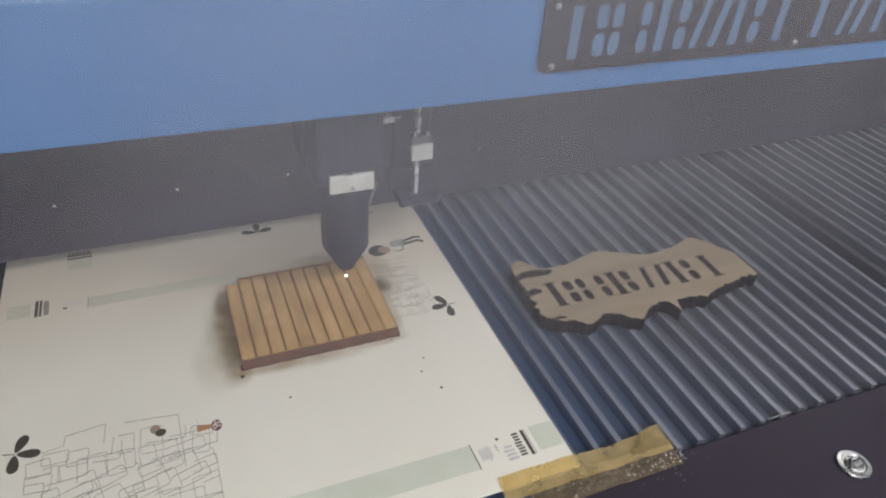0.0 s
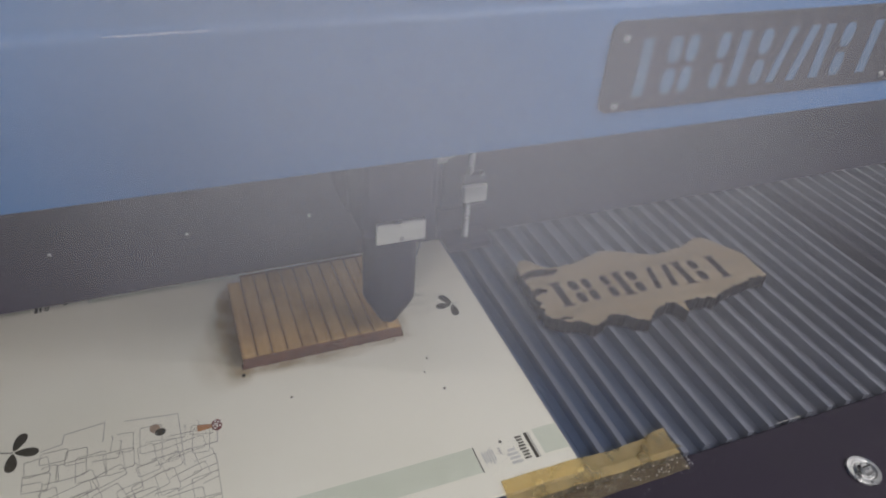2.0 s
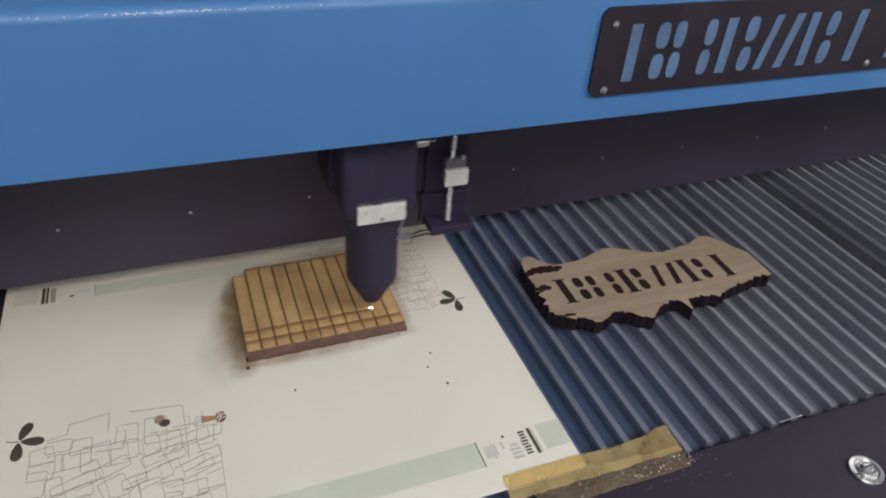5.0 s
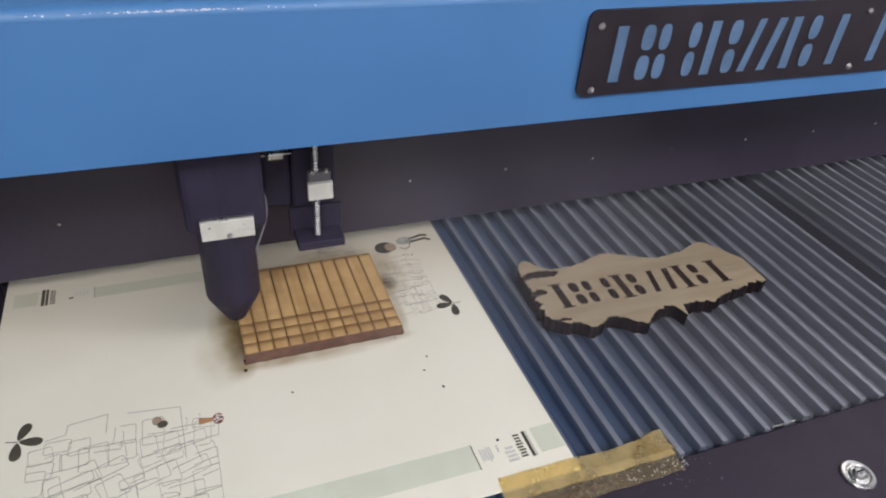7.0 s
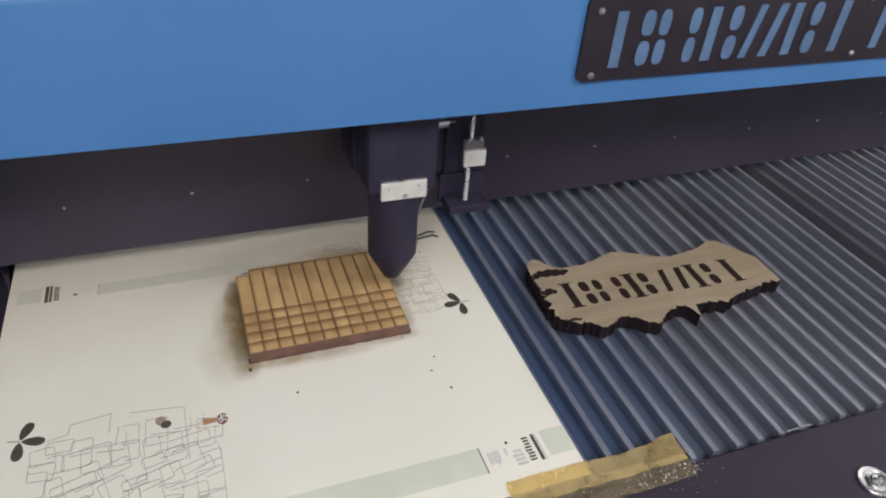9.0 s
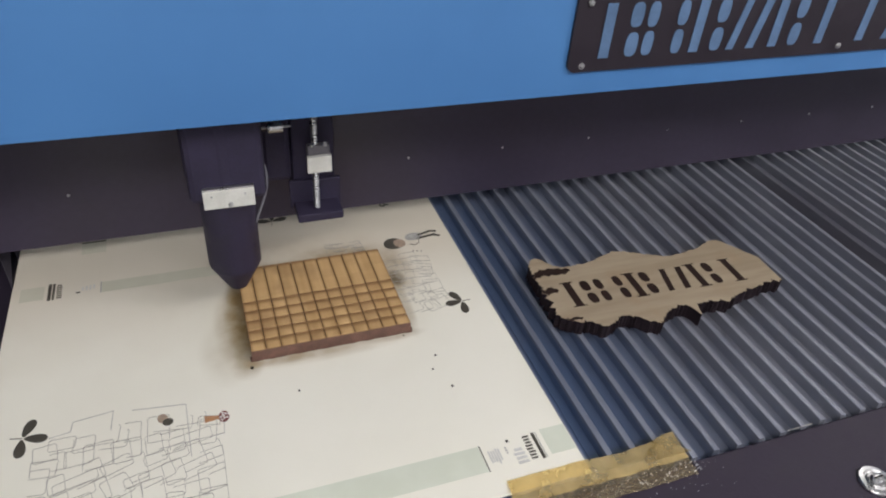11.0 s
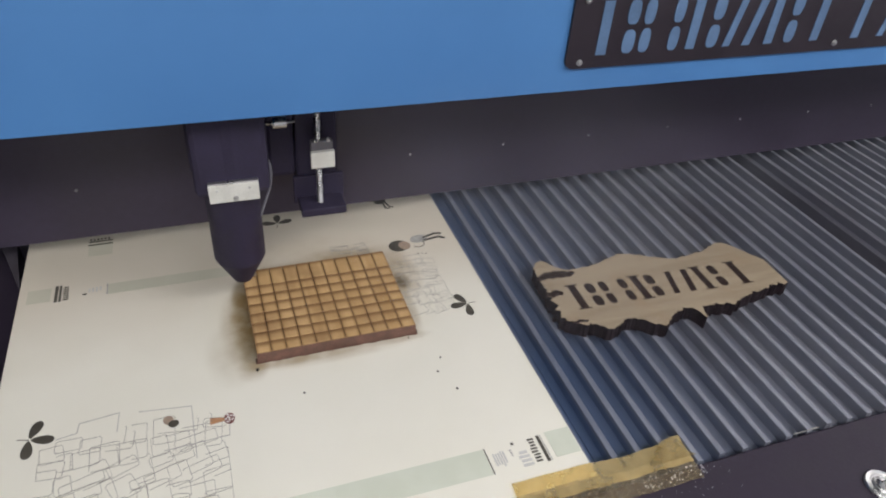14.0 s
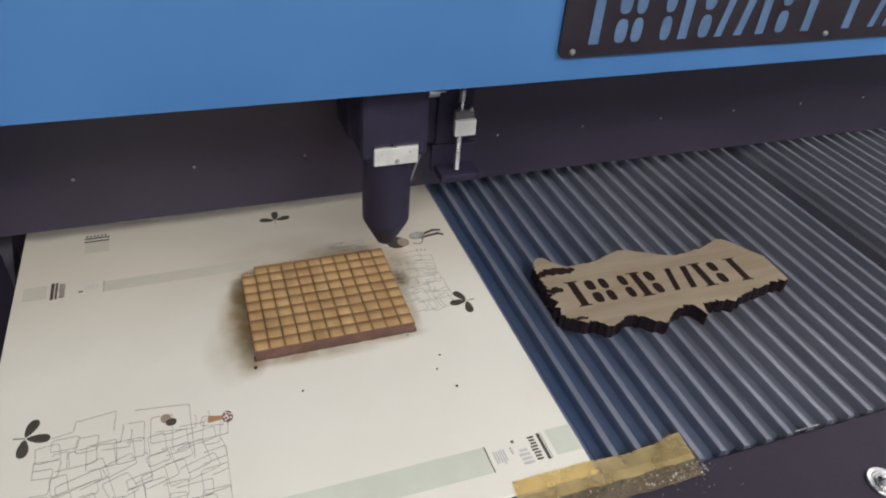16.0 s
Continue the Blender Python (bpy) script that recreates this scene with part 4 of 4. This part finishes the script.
gantry = build_gantry()
carriage, spark = build_carriage(gantry)
build_block()
build_bed()
smoke = build_smoke()

# beam position: the gantry along the bed, the carriage across it
BEAM_Y = ((0, 0.068), (0.2, 0.083), (0.35, 0.0872), (0.95, 0.0872), (1.2, 0.069), (1.4, 0.0426), (1.6, 0.0171), (1.75, 0.004), (1.85, 0.0018), (2.02, 0.0018), (2.25, 0.0095), (2.4, 0.01),
          (3.75, 0.01), (4.0, 0.0193), (4.1, 0.02), (5.3, 0.02), (5.6, 0.03), (7.1, 0.03), (7.4, 0.04), (8.75, 0.04), (9.0, 0.0458), (9.15, 0.05), (10.5, 0.05), (10.8, 0.06), (12.2, 0.06), (12.5, 0.0688), (12.6, 0.07), (14.0, 0.07), (14.3, 0.08), (16, 0.08))
BEAM_X = ((0, 0.0895), (0.45, 0.0895), (0.6, 0.0936), (0.8, 0.0985), (0.95, 0.0998), (2.0, 0.0998), (2.2, 0.1048), (2.4, 0.1088), (2.5, 0.109), (2.62, 0.1045), (2.8, 0.083), (3.0, 0.0565), (3.2, 0.029), (3.38, 0.0045), (3.48, -0.001),
          (4.15, -0.001), (4.3, 0.003), (4.5, 0.024), (4.7, 0.050), (4.9, 0.077), (5.1, 0.101), (5.22, 0.109), (5.85, 0.109), (6.0, 0.105), (6.15, 0.0895), (6.3, 0.0695), (6.5, 0.0425), (6.7, 0.015), (6.82, 0.001), (6.9, -0.001),
          (7.58, -0.001), (7.72, 0.0045), (7.9, 0.0245), (8.1, 0.05), (8.3, 0.0775), (8.5, 0.102), (8.64, 0.109), (9.27, 0.109), (9.42, 0.104), (9.6, 0.082), (9.8, 0.055), (10.0, 0.028), (10.17, 0.0045), (10.27, -0.001),
          (11.0, -0.001), (11.14, 0.003), (11.3, 0.02), (11.5, 0.0465), (11.7, 0.074), (11.9, 0.0995), (12.03, 0.109), (12.75, 0.1095), (12.9, 0.1025), (13.1, 0.0765), (13.3, 0.051), (13.5, 0.0235), (13.66, 0.004), (13.76, -0.0005),
          (14.45, -0.0005), (14.56, 0.003), (14.7, 0.017), (14.9, 0.0435), (15.1, 0.0705), (15.3, 0.0965), (15.42, 0.107), (15.52, 0.1095), (16, 0.1095))
# when the beam burns
BURNS = ((0, 0.18), (0.98, 1.85), (2.62, 3.42), (4.24, 5.2), (5.95, 6.86), (7.62, 8.6), (9.36, 10.24), (11.05, 12.02), (12.82, 13.74), (14.48, 15.48))
ROW_BURN = {1: 2, 2: 3, 3: 4, 4: 5, 5: 6, 6: 7, 7: 8, 8: 9}


def glide(table, t):
    return float(np.interp(t, [r[0] for r in table], [r[1] for r in table]))


def motions():
    walk(gantry, [(t, pose(0, y, 0)) for t, y in BEAM_Y])
    rise = lambda t: 0.0048 * min(1, max(0, (t - 15.65) / 0.3))
    times = sorted([r[0] for r in BEAM_X] + [15.65, 15.8, 15.95])
    walk(carriage, [(t, pose(glide(BEAM_X, t) + 0.0006, 0, rise(t))) for t in times])
    low, high, rows = pose(0, 0, TOP + 0.0002), pose(0, 0, 0.06), []
    for a, b in BURNS:
        if a > 0.1:
            rows += [(a - 0.1, high)]
        rows += [(a, low), (b, low), (b + 0.1, high)]
    rows.append((16, high))
    walk(spark, rows)
    for ob, bx, by, x, row in PLUGS:
        a, b = BURNS[ROW_BURN[row]] if row else BURNS[1]
        ts = np.linspace(a, b, 120)
        gap = [abs(glide(BEAM_X, t) - bx) if row else abs(glide(BEAM_Y, t) - by) for t in ts]
        t = float(ts[int(np.argmin(gap))])
        up, down = pose(x, by if row else by - TILE / 2, 0), pose(x, by if row else by - TILE / 2, -0.0055)
        walk(ob, [(0, up), (t - 0.04, up), (t + 0.06, down), (16, down)])
    # smoke hangs over the bed at first, thickens, then is drawn off to the side
    face = lambda x, y, z: pose(-0.006 + 0.55 * x, -0.155 + 0.55 * y, 0.155 + 0.55 * z, 53, 0, -20)
    drift = (
        ((0, 0.10, -0.14, 0.26), (1.0, 0.11, -0.14, 0.26), (2.0, 0.07, -0.14, 0.27), (3.0, 0.07, -0.14, 0.27), (3.6, 0.15, -0.12, 0.29), (4.2, 0.2, -0.11, 0.34), (6.0, 1.1, 0.1, 0.9), (16, 1.4, 0.3, 1.2)),
        ((0, -0.02, -0.16, 0.31), (0.9, 0.0, -0.17, 0.29), (1.5, 0.03, -0.15, 0.30), (2.5, 0.0, -0.15, 0.31), (3.5, 0.0, -0.16, 0.31), (4.4, 0.05, -0.1, 0.42), (6.0, 0.5, 0.2, 0.9), (16, 0.6, 0.3, 1.2)),
        ((0, 0.24, -0.1, 0.32), (1.0, 0.20, -0.15, 0.25), (1.6, 0.17, -0.14, 0.25), (2.4, 0.02, -0.13, 0.30), (3.4, 0.14, -0.1, 0.38), (4.4, 0.3, 0.0, 0.6), (6.0, 1.2, 0.3, 0.9), (16, 1.5, 0.4, 1.2)),
        ((0, 0.1, -0.1, 0.9), (1.1, 0.1, -0.15, 0.5), (1.5, 0.05, -0.19, 0.27), (1.8, 0.05, -0.18, 0.29), (2.3, 0.12, -0.12, 0.5), (4.5, 0.6, 0.1, 0.9), (16, 0.8, 0.2, 1.2)),
        ((0, 0.7, 0.0, 0.6), (4.0, 0.6, 0.0, 0.6), (6.3, 0.155, -0.065, 0.115), (7.5, 0.17, -0.055, 0.12), (9.0, 0.9, 0.0, 0.6), (11.0, 0.8, 0.0, 0.6), (12.4, 0.7, 0.0, 0.5), (13.3, 0.165, -0.055, 0.13), (14.4, 0.18, -0.05, 0.14), (15.6, 0.8, 0.0, 0.6), (16, 1.0, 0.0, 0.7)),
        ((0, 0.3, -0.1, 0.7), (0.9, 0.16, -0.1, 0.45), (1.4, 0.05, -0.13, 0.29), (2.0, 0.06, -0.12, 0.285), (2.7, 0.04, -0.09, 0.35), (3.4, 0.4, 0.0, 0.6), (6.0, 1.0, 0.2, 0.9), (16, 1.3, 0.3, 1.2)),
    )
    for ob, rows in zip(smoke, drift):
        walk(ob, [(t, face(x, y, z)) for t, x, y, z in rows])


motions()
